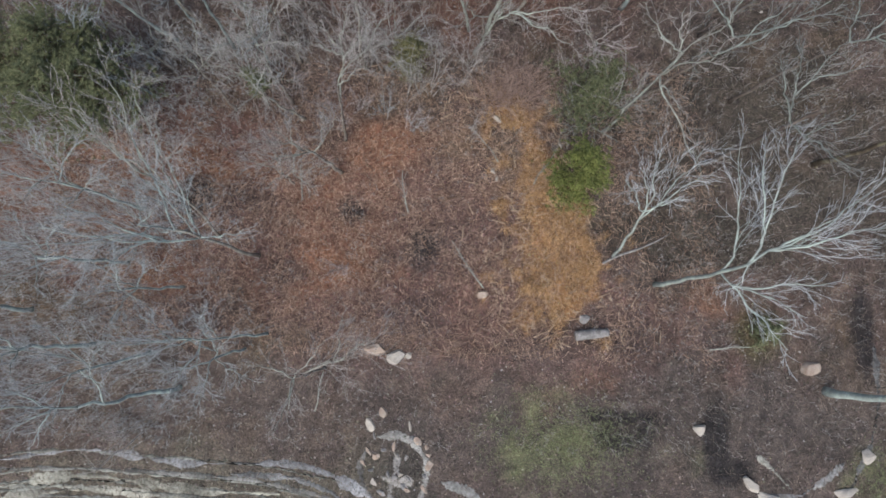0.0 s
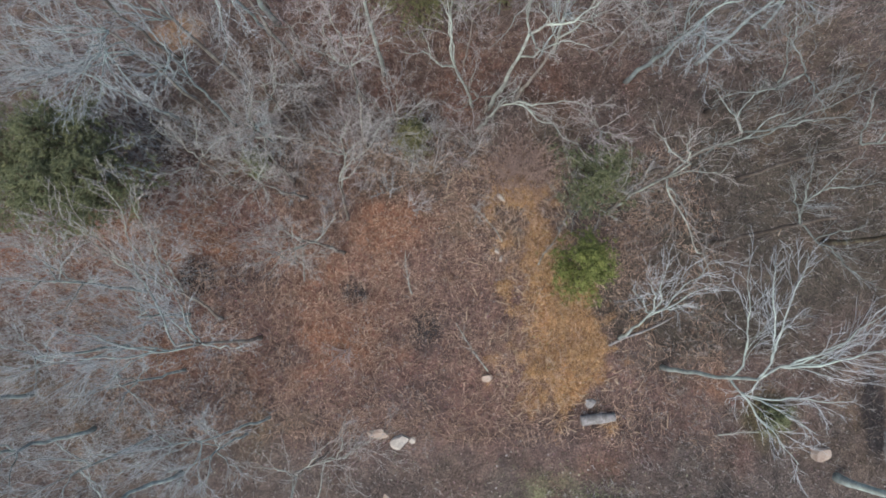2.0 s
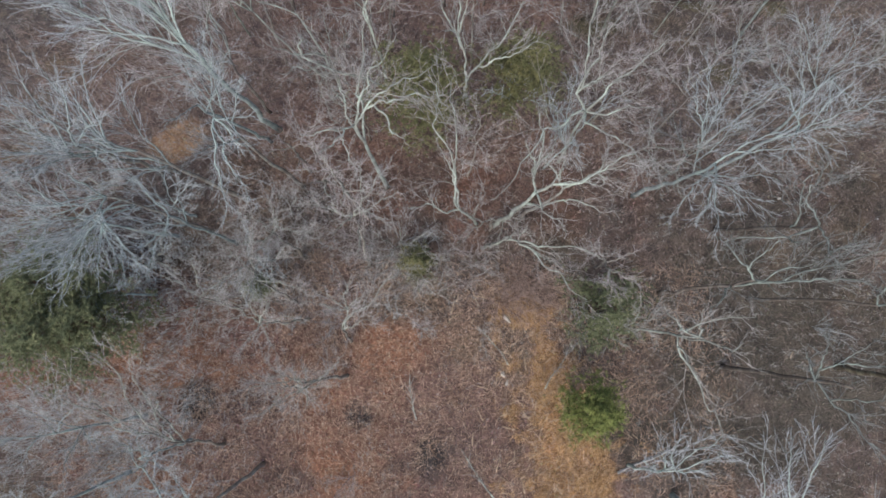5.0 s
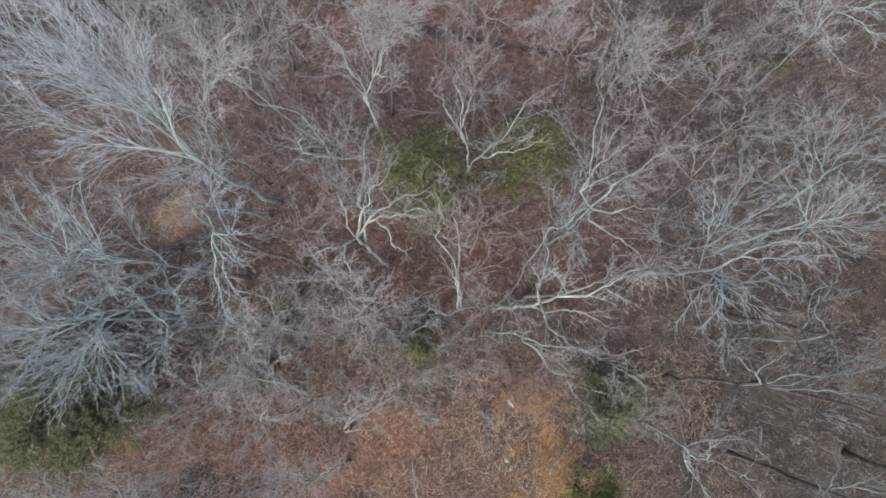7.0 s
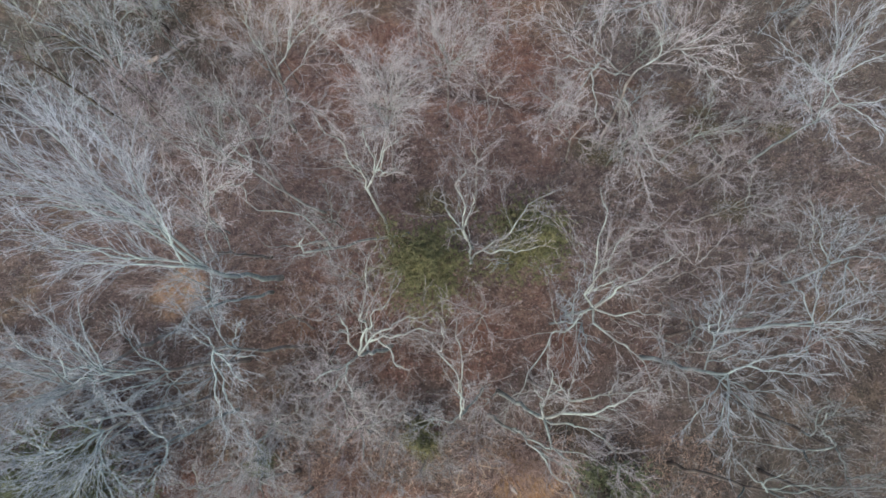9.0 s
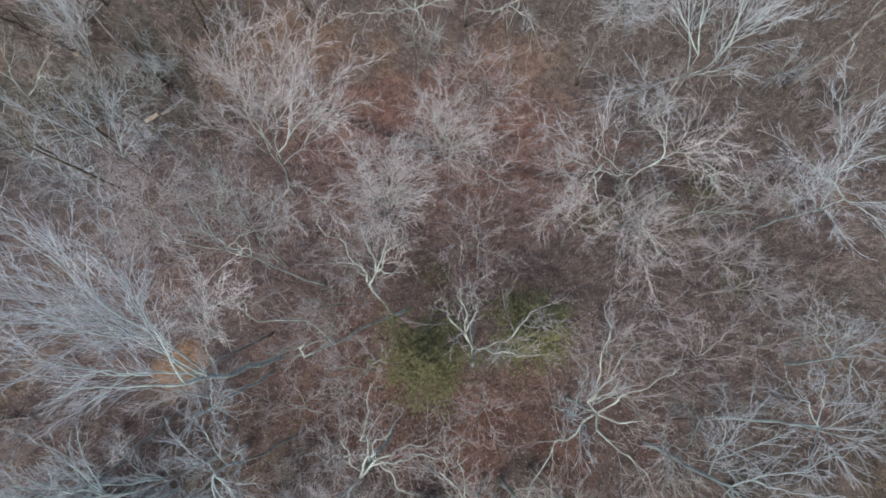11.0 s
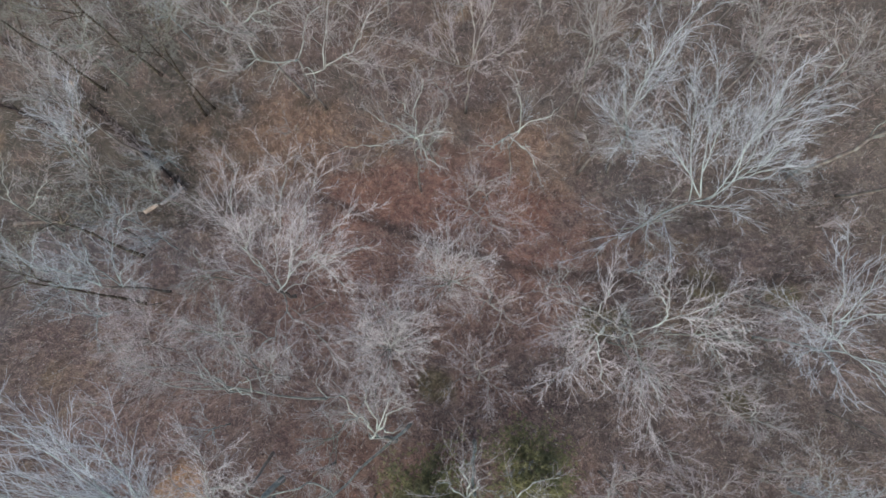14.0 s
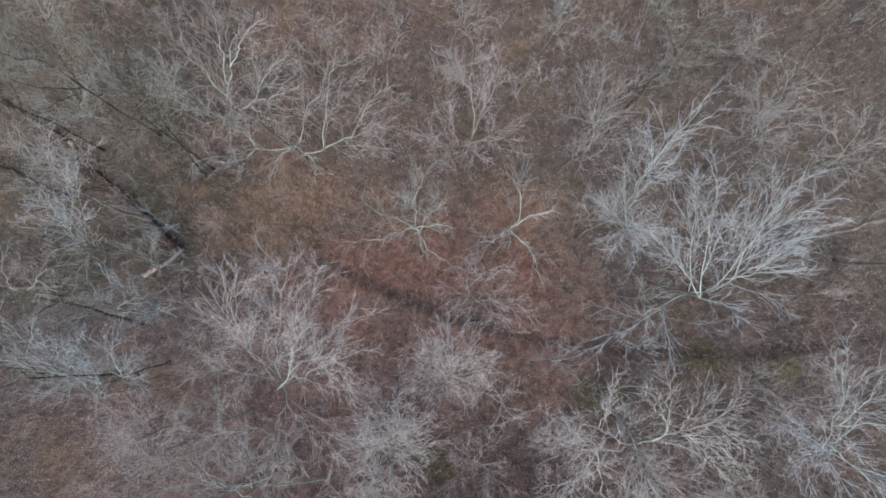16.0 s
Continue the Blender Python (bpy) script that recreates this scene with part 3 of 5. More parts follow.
bare_tree(16.4, 19.4, (-3.1, -0.7, 21.2), .19, 'pinkw', 1.25, [(161, 8.2, 3.0), (177, 6.7, 2.0), (-164, 5.4, 1.0), (126, 4.3, 3.0), (99, 3.8, 3.0), (77, 4.9, 3.0), (51, 4.8, 3.0), (34, 6.7, 3.0), (7, 6.4, 3.0), (-11, 6.7, 2.0), (-22, 5.1, 2.0), (-69, 3.5, 0.0), (-120, 4.7, 0.0), (-149, 8.0, 0.0), (-61, 6.9, -3.0), (-79, 8.3, -4.0)])
bare_tree(31.3, 17.7, (-3.0, -0.3, 18.4), .13, 'white', 1.2, [(144, 6.6, 2.0), (177, 5.5, 2.0), (101, 8.2, 3.0), (79, 6.9, 3.0), (-51, 3.5, 1.0), (-122, 3.1, 1.0), (50, 4.0, 3.0), (-12, 3.1, 3.0), (153, 4.4, 2.0), (106, 4.0, 4.0)])
bare_tree(16.8, -1.2, (1.4, -0.1, 12.0), .2, 'blue', 1.3, [(133, 4.2, 3.0), (112, 4.9, 3.0), (-56, 3.3, 2.0), (-28, 3.4, 2.0), (-113, 4.6, 1.0), (-95, 5.2, 1.0), (86, 5.4, 3.0), (58, 4.7, 3.0), (26, 5.8, 3.0), (-131, 4.7, 0.0), (4, 3.9, 3.0), (88, 1.5, 3.0)])
bare_tree(23.1, 0.8, (1.9, 1.2, 10.5), .18, 'blue', 1.2, [(137, 5.2, 3.0), (111, 3.9, 3.0), (48, 2.6, 3.0), (-19, 2.6, 3.0), (-76, 3.0, 2.0), (-133, 4.1, 2.0), (9, 2.9, 4.0)])
bare_tree(23.0, -4.0, (1.0, -1.4, 11.7), .17, 'dim', 0.8, [(126, 4.0, 3.0), (111, 3.5, 3.0), (143, 3.4, 2.0), (-82, 3.3, 1.0), (-145, 2.3, 1.0), (-44, 1.8, 2.0), (-172, 4.0, -4.0)])
bare_tree(18.4, -9.3, (2.7, 0.7, 9.9), .17, 'dim', 0.45, [(143, 4.1, 2.0), (93, 2.3, 3.0), (17, 6.1, 4.0), (24, 2.4, 3.0), (-146, 4.2, 1.0), (-7, 6.0, 5.0)])
bare_tree(24.2, 31.0, (-4.9, -2.3, 24.2), .14, 'white', 0.95, [(137, 7.0, 4.0), (83, 6.0, 4.0), (37, 8.3, 4.0), (15, 6.5, 3.0), (-30, 3.5, 1.0), (36, 4.9, 5.0), (95, 8.8, 5.0), (61, 8.7, 5.0), (49, 9.2, 5.0), (61, 8.7, 5.0), (110, 8.0, 5.0), (-150, 9.0, -1.5)])
bare_tree(16.5, 36.7, (-1.4, -0.3, 26.0), .18, 'white', 1.1, [(96, 4.5, 4.0), (60, 6.9, 4.0), (53, 3.6, 3.0), (-119, 4.8, 1.0), (-76, 3.4, 1.0), (-174, 3.4, 2.0), (-91, 5.2, 0.0), (145, 2.7, 3.0)])
bare_tree(-4.4, 15.3, (0.6, 2.1, 15.8), .13, 'pinkw', 1.4, [(176, 3.1, 2.0), (128, 3.2, 2.0), (90, 3.8, 2.0), (56, 3.6, 2.0), (12, 3.1, 2.0), (-30, 2.6, 2.0), (-88, 2.4, 2.0), (-138, 3.1, 2.0), (132, 2.2, 3.0), (58, 2.4, 3.0)])
bare_tree(1.0, 22.3, (-0.2, 0.1, 16.6), .13, 'pinkw', 1.4, [(171, 3.6, 2.0), (130, 4.1, 3.0), (98, 4.0, 3.0), (56, 3.8, 2.0), (17, 3.5, 2.0), (-18, 2.7, 1.0), (-91, 1.3, 1.0), (-154, 3.0, 1.0), (120, 2.8, 4.0)])
bare_tree(4.3, 29.0, (-0.9, -0.7, 16.2), .11, 'pink', 1.4, [(154, 4.0, 2.0), (108, 3.9, 2.0), (57, 3.9, 2.0), (-7, 4.5, 2.0), (-38, 4.1, 1.0), (-94, 2.5, 1.0), (-160, 3.3, 1.0), (75, 2.3, 3.0)])
bare_tree(-15.6, 21.5, (2.8, -0.1, 18.0), .22, 'pinkw', 1.5, [(125, 6.9, 4.0), (104, 9.2, 4.0), (83, 9.4, 4.0), (69, 10.0, 4.0), (45, 9.2, 4.0), (23, 8.3, 3.0), (-8, 6.9, 2.0), (-47, 7.5, 0.0), (-70, 6.2, 0.5), (-92, 7.0, -1.0), (-120, 6.5, 0.0), (-150, 6.0, 1.0), (165, 5.6, 2.0), (62, 6.5, 5.0), (95, 5.7, 5.0), (27, 5.6, 4.0)])
bare_tree(-2.3, 34.4, (0.0, 0.1, 22.1), .14, 'pale', 1.1, [(-149, 2.4, 2.0), (-164, 6.3, 2.0), (122, 3.0, 3.0), (87, 4.4, 3.0), (39, 3.4, 2.0), (-3, 3.1, 2.0), (-53, 3.5, 0.0), (-75, 2.4, 0.0), (159, 4.4, 2.0)])
bare_tree(8.2, 35.2, (-2.8, -0.7, 22.9), .12, 'pale', .7, [(92, 3.9, 4.0), (24, 4.0, 2.0), (-149, 4.1, 2.0), (-63, 5.4, 2.0), (-119, 2.4, 1.0), (-48, 2.1, 2.0)])
bare_tree(3.0, 44.4, (-0.3, -0.6, 20.2), .16, 'pink', 1.4, [(115, 6.8, 4.0), (95, 7.2, 4.0), (70, 5.6, 4.0), (118, 4.5, 4.0), (77, 3.9, 4.0), (-20, 3.6, 2.0), (156, 3.3, 3.0), (-79, 2.8, 1.0), (-168, 5.0, 2.0)])
bare_tree(-16.6, 46.5, (-1.6, -1.4, 25.1), .2, 'pale', 1.6, [(-168, 4.1, 3.0), (137, 4.5, 3.0), (92, 5.6, 4.0), (77, 6.8, 4.0), (53, 6.3, 4.0), (24, 6.3, 3.0), (3, 6.7, 2.0), (-26, 5.1, 1.0), (-100, 2.9, 1.0), (-141, 2.2, 2.0), (31, 3.5, 4.0)])
bare_tree(-14.4, 45.1, (1.5, -3.0, 22.0), .15, 'pale', 1.5, [(-162, 5.3, 3.0), (-160, 8.5, 3.0), (-117, 4.5, 2.0), (-56, 3.7, 1.0), (60, 6.4, 4.0), (55, 8.0, 4.0), (24, 9.4, 3.0), (-8, 6.2, 2.0), (172, 3.7, 3.0)])
bare_tree(-40.8, 34.6, (8.6, -1.0, 20.0), .1, 'white', 0.9, [(124, 3.9, 3.0), (85, 5.1, 4.0), (75, 5.9, 4.0), (144, 3.4, 3.0), (124, 1.9, 3.0)])
bare_tree(-33.2, 26.8, (4.5, 0.6, 15.9), .12, 'dim', 0.6, [(146, 3.9, 3.0), (109, 3.9, 3.0), (52, 4.1, 3.0), (23, 5.9, 2.0), (-164, 3.0, 2.0), (-7, 4.2, 1.0)])
bare_tree(-29.3, 21.9, (2.9, -0.2, 18.9), .16, 'blue', 0.9, [(121, 3.8, 3.0), (93, 3.9, 3.0), (66, 4.5, 3.0), (32, 3.8, 2.0), (-176, 2.7, 2.0), (-3, 3.6, 1.0), (154, 4.7, 4.0)])
bare_tree(32.5, 45.2, (-2.8, -0.9, 19.7), .15, 'grey', 1.5, [(130, 4.8, 3.0), (96, 4.0, 3.0), (156, 5.3, 3.0), (-10, 2.0, 2.0), (-71, 2.2, 1.0), (-161, 4.5, 2.0)])
bare_tree(39.1, 43.1, (-4.6, -1.5, 21.3), .15, 'grey', 1.5, [(152, 4.8, 3.0), (87, 3.1, 3.0), (36, 2.1, 3.0), (-158, 4.5, 1.0), (-76, 1.6, 2.0)])
bare_tree(-35.5, 49.5, (-1.0, 0.5, 20.0), .2, 'green', 1.6, [(136, 5.2, 3.0), (95, 5.9, 3.0), (57, 5.4, 3.0), (21, 5.8, 3.0), (-10, 5.7, 2.0), (-54, 5.7, 1.0), (-98, 5.1, 2.0), (-159, 5.3, 3.0), (180, 4.7, 4.0)])
bare_tree(-42.5, 47.5, (-0.6, 0.2, 19.0), .2, 'green', 1.5, [(150, 5.2, 3.0), (110, 5.0, 3.0), (66, 5.4, 3.0), (31, 5.8, 3.0), (-20, 5.2, 2.0), (-64, 5.0, 1.0), (-108, 4.1, 2.0), (-165, 4.3, 3.0)])
bare_tree(-28.4, 45.1, (-0.2, 0.7, 18.7), .15, 'green', 1.3, [(150, 3.7, 3.0), (107, 4.7, 3.0), (64, 5.0, 3.0), (22, 4.8, 2.0), (-21, 4.5, 1.0), (-94, 4.4, 1.0), (-153, 4.5, 2.0)])
bare_tree(16.5, 43.7, (-3.3, -1.2, 17.5), .13, 'grey', 1.2, [(133, 3.6, 4.0), (75, 3.3, 4.0), (90, 6.4, 6.0), (104, 6.0, 5.0), (67, 5.0, 5.0)])
bare_tree(-44.1, 28.9, (6.1, 0.3, 17.4), .14, 'pale', .7, [(19, 6.0, 3.0), (-6, 4.5, 2.0), (75, 3.4, 3.0), (166, 1.7, 3.0)])
bare_tree(-10.7, 11.6, (-5.6, 2.4, 11.9), .13, 'pale', 0.9, [(154, 7.6, 4.0), (178, 5.0, 3.0), (123, 3.5, 3.0), (68, 3.4, 3.0), (24, 4.3, 2.0), (125, 4.9, 4.0), (-15, 3.9, 1.0), (162, 5.7, 4.0), (147, 1.2, 4.0)])
bare_tree(-14.7, 13.3, (0.3, 2.7, 15.0), .15, 'grey', 1.1, [(115, 2.4, 4.0), (43, 2.1, 4.0), (19, 3.3, 4.0), (88, 2.6, 4.0), (-3, 3.8, 3.0), (-59, 4.2, 0.0)])
bare_tree(-4.5, 20.6, (0.6, -0.7, 15.9), .12, 'pink', 1.6, [(152, 3.2, 3.0), (111, 2.9, 4.0), (52, 2.4, 4.0), (-3, 3.2, 3.0), (-46, 3.4, 2.0), (-149, 2.3, 2.0)])
bare_tree(5.1, 33.7, (-1.2, -3.5, 18.4), .12, 'pink', 1.8, [(158, 3.3, 2.0), (123, 2.2, 3.0), (37, 2.2, 2.0), (-27, 3.6, 2.0), (-77, 3.9, 1.0), (-121, 3.9, 1.0)])
bare_tree(-36.1, 38.5, (1.3, 0.6, 22.1), .18, 'grey', 1.3, [(117, 2.4, 3.0), (53, 3.8, 4.0), (15, 4.8, 3.0), (-123, 2.2, 3.0), (-102, 2.9, 1.0)])
bare_tree(20.1, 36.9, (-4.3, -2.0, 20.9), .13, 'grey', 1.5, [(159, 3.3, 4.0), (97, 2.7, 4.0), (-36, 1.1, 3.0), (-154, 3.8, 2.0), (-34, 2.0, 2.0)])
bare_tree(-21.7, 0.5, (1.2, -2.5, 17.5), .2, 'blue', 0.8, [(146, 2.7, 3.0), (100, 2.6, 4.0), (47, 2.8, 4.0), (-158, 2.8, 3.0), (-137, 3.5, 2.0), (12, 3.3, 3.0), (-62, 0.9, 4.0), (-25, 3.2, 1.0)])
bare_tree(-14.4, 3.8, (-1.2, -1.4, 13.8), .16, 'blue', 1.2, [(97, 2.4, 4.0), (62, 3.6, 4.0), (32, 4.0, 4.0), (37, 1.0, 4.0), (-20, 2.8, 2.0), (-119, 2.5, 2.0), (7, 3.6, 3.0)])
bare_tree(-5.1, -3.4, (-0.8, 0.6, 12.2), .13, 'pink', 1.4, [(125, 2.1, 3.0), (116, 0.9, 2.0), (23, 2.1, 2.0), (-21, 3.5, 1.0), (-76, 2.5, 1.0), (179, 2.0, 2.0), (-49, 3.6, 1.0)])
bare_tree(-10.1, -6.9, (-1.4, 1.5, 8.3), .13, 'grey', 1.8, [(128, 1.0, 3.0), (55, 2.0, 3.0), (29, 3.4, 3.0), (-134, 2.2, 2.0), (-10, 4.0, 2.0), (-100, 3.7, 1.0)])
bare_tree(23.8, 11.0, (1.7, 0.7, 6.8), .12, 'grey', 1.6, [(151, 3.7, 2.0), (111, 2.9, 3.0), (40, 2.2, 2.0), (-22, 2.2, 2.0), (-94, 2.2, 1.0), (-158, 3.6, 1.0)])
bare_tree(14.1, 6.1, (0.1, -0.3, 7.5), .13, 'pink', 1.6, [(157, 4.1, 3.0), (118, 3.6, 3.0), (76, 2.9, 3.0), (-2, 1.8, 2.0), (-89, 2.3, 1.0), (-164, 3.2, 2.0)])
bare_tree(3.7, 13.4, (-0.4, 1.7, 9.2), .12, 'pink', 1.5, [(136, 3.4, 4.0), (96, 2.8, 4.0), (31, 2.3, 3.0), (-36, 3.1, 2.0), (-160, 3.0, 3.0), (-84, 2.8, 2.0)])
bare_tree(3.2, 0.5, (0.3, 1.5, 5.4), .11, 'pink', 1.3, [(155, 2.1, 4.0), (101, 1.7, 4.0), (19, 1.9, 3.0), (-63, 2.4, 2.0), (-140, 2.9, 3.0)])
bare_tree(-4.8, -7.4, (0.0, 2.4, 11.0), .14, 'grey', 1.3, [(171, 3.1, 2.0), (136, 2.2, 3.0), (76, 2.6, 3.0), (23, 3.2, 2.0), (-19, 2.7, 1.0), (-81, 2.8, 0.0), (-127, 2.0, 1.0), (49, 3.0, 3.0)])
bare_tree(15.1, -12.8, (0.2, 1.1, 4.0), .12, 'grey', 1.3, [(145, 3.3, 4.0), (126, 2.2, 5.0), (56, 1.5, 4.0), (179, 3.4, 3.0), (-9, 1.4, 2.0)])
bare_tree(19.1, 0.5, (1.2, 1.2, 5.6), .16, 'dim', 1.2, [(160, 3.6, 3.0), (104, 2.2, 4.0), (27, 2.2, 3.0), (-82, 2.6, 1.0), (-135, 4.9, 1.0)])
bare_tree(-22.3, -19.8, (-1.9, 0.3, 8.9), .15, 'blue', 1.7, [(129, 3.0, 3.0), (81, 1.7, 3.0), (35, 3.7, 3.0), (2, 3.7, 2.0), (-121, 2.1, 2.0), (-64, 2.7, 1.0), (-177, 3.0, 3.0)])
bare_tree(-23.4, -24.2, (-1.9, -0.4, 9.0), .15, 'blue', 1.7, [(133, 2.4, 3.0), (81, 2.2, 3.0), (37, 3.1, 2.0), (-3, 3.8, 2.0), (-70, 2.6, 1.0), (-134, 2.4, 2.0)])
bare_tree(-18.7, -26.0, (-1.8, -0.6, 6.7), .13, 'blue', 1.7, [(120, 2.3, 3.0), (72, 2.9, 3.0), (26, 3.9, 2.0), (-25, 3.2, 1.0), (-91, 2.5, 1.0), (-164, 2.3, 2.0)])
bare_tree(-13.4, -30.8, (-1.3, -0.8, 5.5), .12, 'blue', 1.7, [(124, 2.9, 3.0), (82, 3.5, 3.0), (39, 3.7, 2.0), (-14, 3.6, 1.0), (-86, 2.8, 1.0), (-161, 2.3, 2.0)])
bare_tree(-21.0, -31.3, (-1.9, -1.1, 7.8), .14, 'blue', 1.7, [(133, 2.7, 3.0), (89, 3.4, 3.0), (36, 3.8, 2.0), (-19, 3.4, 1.0), (-96, 2.6, 1.0), (-155, 2.5, 3.0)])
bare_tree(-18.6, -21.6, (-1.6, -0.2, 5.7), .12, 'blue', 1.7, [(122, 2.5, 3.0), (74, 3.1, 3.0), (32, 3.7, 2.0), (-11, 3.7, 1.0), (-84, 2.8, 1.0), (-140, 2.6, 2.0)])
bare_tree(-15.4, -11.2, (-0.8, 0.9, 6.6), .13, 'grey', 1.8, [(139, 2.1, 3.0), (78, 2.7, 3.0), (25, 3.6, 3.0), (-9, 3.6, 1.0), (-94, 3.2, 1.0), (-140, 2.9, 2.0)])
bare_tree(-10.7, -10.6, (-1.0, 1.5, 8.3), .14, 'grey', 1.8, [(126, 2.4, 3.0), (77, 2.8, 4.0), (39, 3.3, 3.0), (-9, 3.6, 2.0), (-70, 3.6, 1.0), (-129, 2.4, 2.0)])
bare_tree(41.1, 36.1, (-2.9, -0.2, 21.6), .3, 'grey', 1, [(-7, 2.1, 3.0), (79, 2.9, 4.0), (118, 4.2, 4.0), (14, 2.1, 5.0)])
bare_tree(46.3, 34.0, (-4.1, -2.3, 17.8), .22, 'grey', 1, [(5, 1.3, 3.0), (98, 2.6, 4.0), (-68, 2.8, 4.0)])
bare_tree(-29.5, 44.2, (1.4, 2.2, 15.8), .2, 'green', 1, [(112, 1.7, 4.0), (49, 3.7, 4.0), (9, 4.3, 3.0), (-164, 2.2, 3.0)])
bare_tree(-33.6, 25.9, (-2.8, 2.2, 11.5), .24, 'green', 1, [(131, 1.3, 4.0), (46, 3.0, 4.0), (9, 4.2, 3.0), (-137, 2.5, 3.0)])
bare_tree(-20.7, -5.3, (-2.8, 0.0, 9.8), .14, 'blue', 1.8, [(147, 3.3, 3.0), (160, 1.4, 3.0), (-159, 3.4, 3.0), (-114, 2.6, 2.0), (-69, 3.3, 1.0), (-27, 3.6, 1.0), (30, 3.9, 3.0), (70, 2.5, 4.0)])
bare_tree(-22.2, -10.1, (-1.9, -0.4, 6.9), .12, 'blue', 1.6, [(146, 3.4, 3.0), (-160, 2.3, 2.0), (-90, 2.4, 1.0), (-29, 3.4, 1.0), (14, 4.1, 1.0), (89, 2.7, 3.0)])
bare_tree(-9.5, -11.8, (-2.1, -0.3, 7.3), .13, 'grey', 1.9, [(141, 2.7, 3.0), (104, 2.8, 3.0), (59, 3.0, 2.0), (5, 2.9, 1.0), (-52, 2.5, 1.0), (-119, 2.3, 1.0), (-172, 2.3, 2.0)])
bare_tree(13.2, 17.7, (-2.5, -1.3, 13.3), .12, 'pink', 1.8, [(147, 3.3, 3.0), (112, 2.4, 4.0), (35, 1.8, 3.0), (-27, 2.7, 2.0), (-74, 2.3, 1.0), (-172, 3.1, 2.0)])
bare_tree(17.8, 18.1, (-2.6, -2.5, 15.3), .13, 'pink', 1.1, [(114, 0.9, 3.0), (26, 1.6, 3.0), (2, 3.3, 3.0), (-25, 3.8, 2.0), (-52, 3.8, 1.0), (-115, 2.4, 1.0)])
bare_tree(30.1, 5.2, (-1.1, 1.3, 10.3), .14, 'blue', 1.4, [(151, 4.8, 3.0), (141, 3.9, 4.0), (92, 2.4, 3.0), (-15, 0.9, 3.0), (-63, 3.3, 1.0), (-114, 4.1, 1.0), (-148, 4.2, 1.0)])
bare_tree(23.6, 14.2, (-0.7, 0.1, 10.7), .12, 'pink', 1.7, [(178, 3.6, 3.0), (147, 2.8, 4.0), (57, 1.3, 3.0), (-29, 2.3, 2.0), (-83, 2.6, 1.0), (-136, 3.2, 1.0)])
bare_tree(32.1, 22.0, (-3.4, -1.9, 14.9), .12, 'pink', 1.6, [(-177, 4.0, 3.0), (164, 2.4, 4.0), (24, 0.9, 3.0), (-45, 2.6, 2.0), (-95, 3.3, 1.0), (-148, 4.6, 2.0)])
bare_tree(5.3, 22.5, (-1.2, -1.9, 14.5), .12, 'pink', 1.8, [(162, 2.6, 3.0), (102, 1.8, 4.0), (25, 2.2, 3.0), (-36, 3.2, 2.0), (-91, 2.9, 1.0), (-152, 3.3, 2.0)])
bare_tree(19.7, 5.0, (0.4, 1.0, 6.7), .12, 'pink', 1.7, [(152, 4.7, 3.0), (120, 4.1, 4.0), (66, 2.9, 3.0), (2, 2.4, 2.0), (-80, 1.8, 1.0), (-155, 3.3, 1.0)])
bare_tree(27.8, 6.4, (0.4, 1.5, 8.0), .12, 'grey', 1.7, [(156, 5.0, 3.0), (129, 4.4, 4.0), (77, 2.6, 3.0), (0, 1.5, 2.0), (-99, 2.2, 1.0), (-156, 3.5, 1.0)])
bare_tree(-27.2, 15.9, (4.2, 1.8, 15.3), .12, 'pink', 1.6, [(128, 1.7, 3.0), (62, 2.9, 4.0), (25, 4.2, 3.0), (-4, 4.3, 2.0), (-63, 2.3, 1.0), (-148, 2.2, 2.0)])
bare_tree(13.4, -12.6, (-0.2, 0.3, 1.1), .1, 'mossy', 1.5, [(166, 3.2, 2.0), (138, 2.8, 3.0), (89, 2.4, 3.0), (25, 2.3, 2.0), (-28, 2.2, 1.0), (-150, 2.3, 1.0)])
bare_tree(-10.2, -17.4, (-0.5, 0.4, 2.3), .12, 'grey', 1.8, [(168, 2.5, 2.0), (110, 1.8, 3.0), (44, 2.6, 3.0), (4, 3.8, 2.0), (-25, 3.2, 1.0), (-124, 1.7, 1.0)])
bare_tree(-19.4, -3.6, (-0.6, 0.2, 4.9), .12, 'blue', 1.8, [(130, 1.7, 3.0), (69, 2.2, 3.0), (25, 3.1, 2.0), (-24, 2.8, 1.0), (-85, 2.0, 1.0), (-148, 2.1, 2.0)])
bare_tree(-20.8, -7.7, (-1.1, 0.0, 3.8), .12, 'grey', 1.8, [(130, 1.5, 3.0), (69, 2.5, 3.0), (25, 3.6, 2.0), (-19, 3.2, 1.0), (-72, 2.0, 1.0), (-152, 2.0, 2.0)])
bare_tree(-2.1, -6.6, (-0.2, 0.8, 2.9), .12, 'grey', 1.8, [(167, 2.4, 3.0), (84, 1.5, 4.0), (15, 2.7, 3.0), (-26, 3.5, 2.0), (-78, 2.6, 1.0), (-138, 3.2, 2.0)])
bare_tree(5.0, -4.4, (-0.2, 0.7, 2.5), .12, 'grey', 1.7, [(172, 2.8, 3.0), (122, 1.5, 4.0), (15, 2.3, 3.0), (-30, 3.3, 2.0), (-82, 2.7, 1.0), (-140, 3.5, 2.0)])
bare_tree(-9.3, 6.4, (-0.0, 1.2, 7.9), .12, 'pink', 1.6, [(156, 2.1, 3.0), (81, 2.0, 4.0), (24, 3.3, 3.0), (-9, 3.8, 2.0), (-73, 2.4, 1.0), (-143, 2.6, 2.0)])
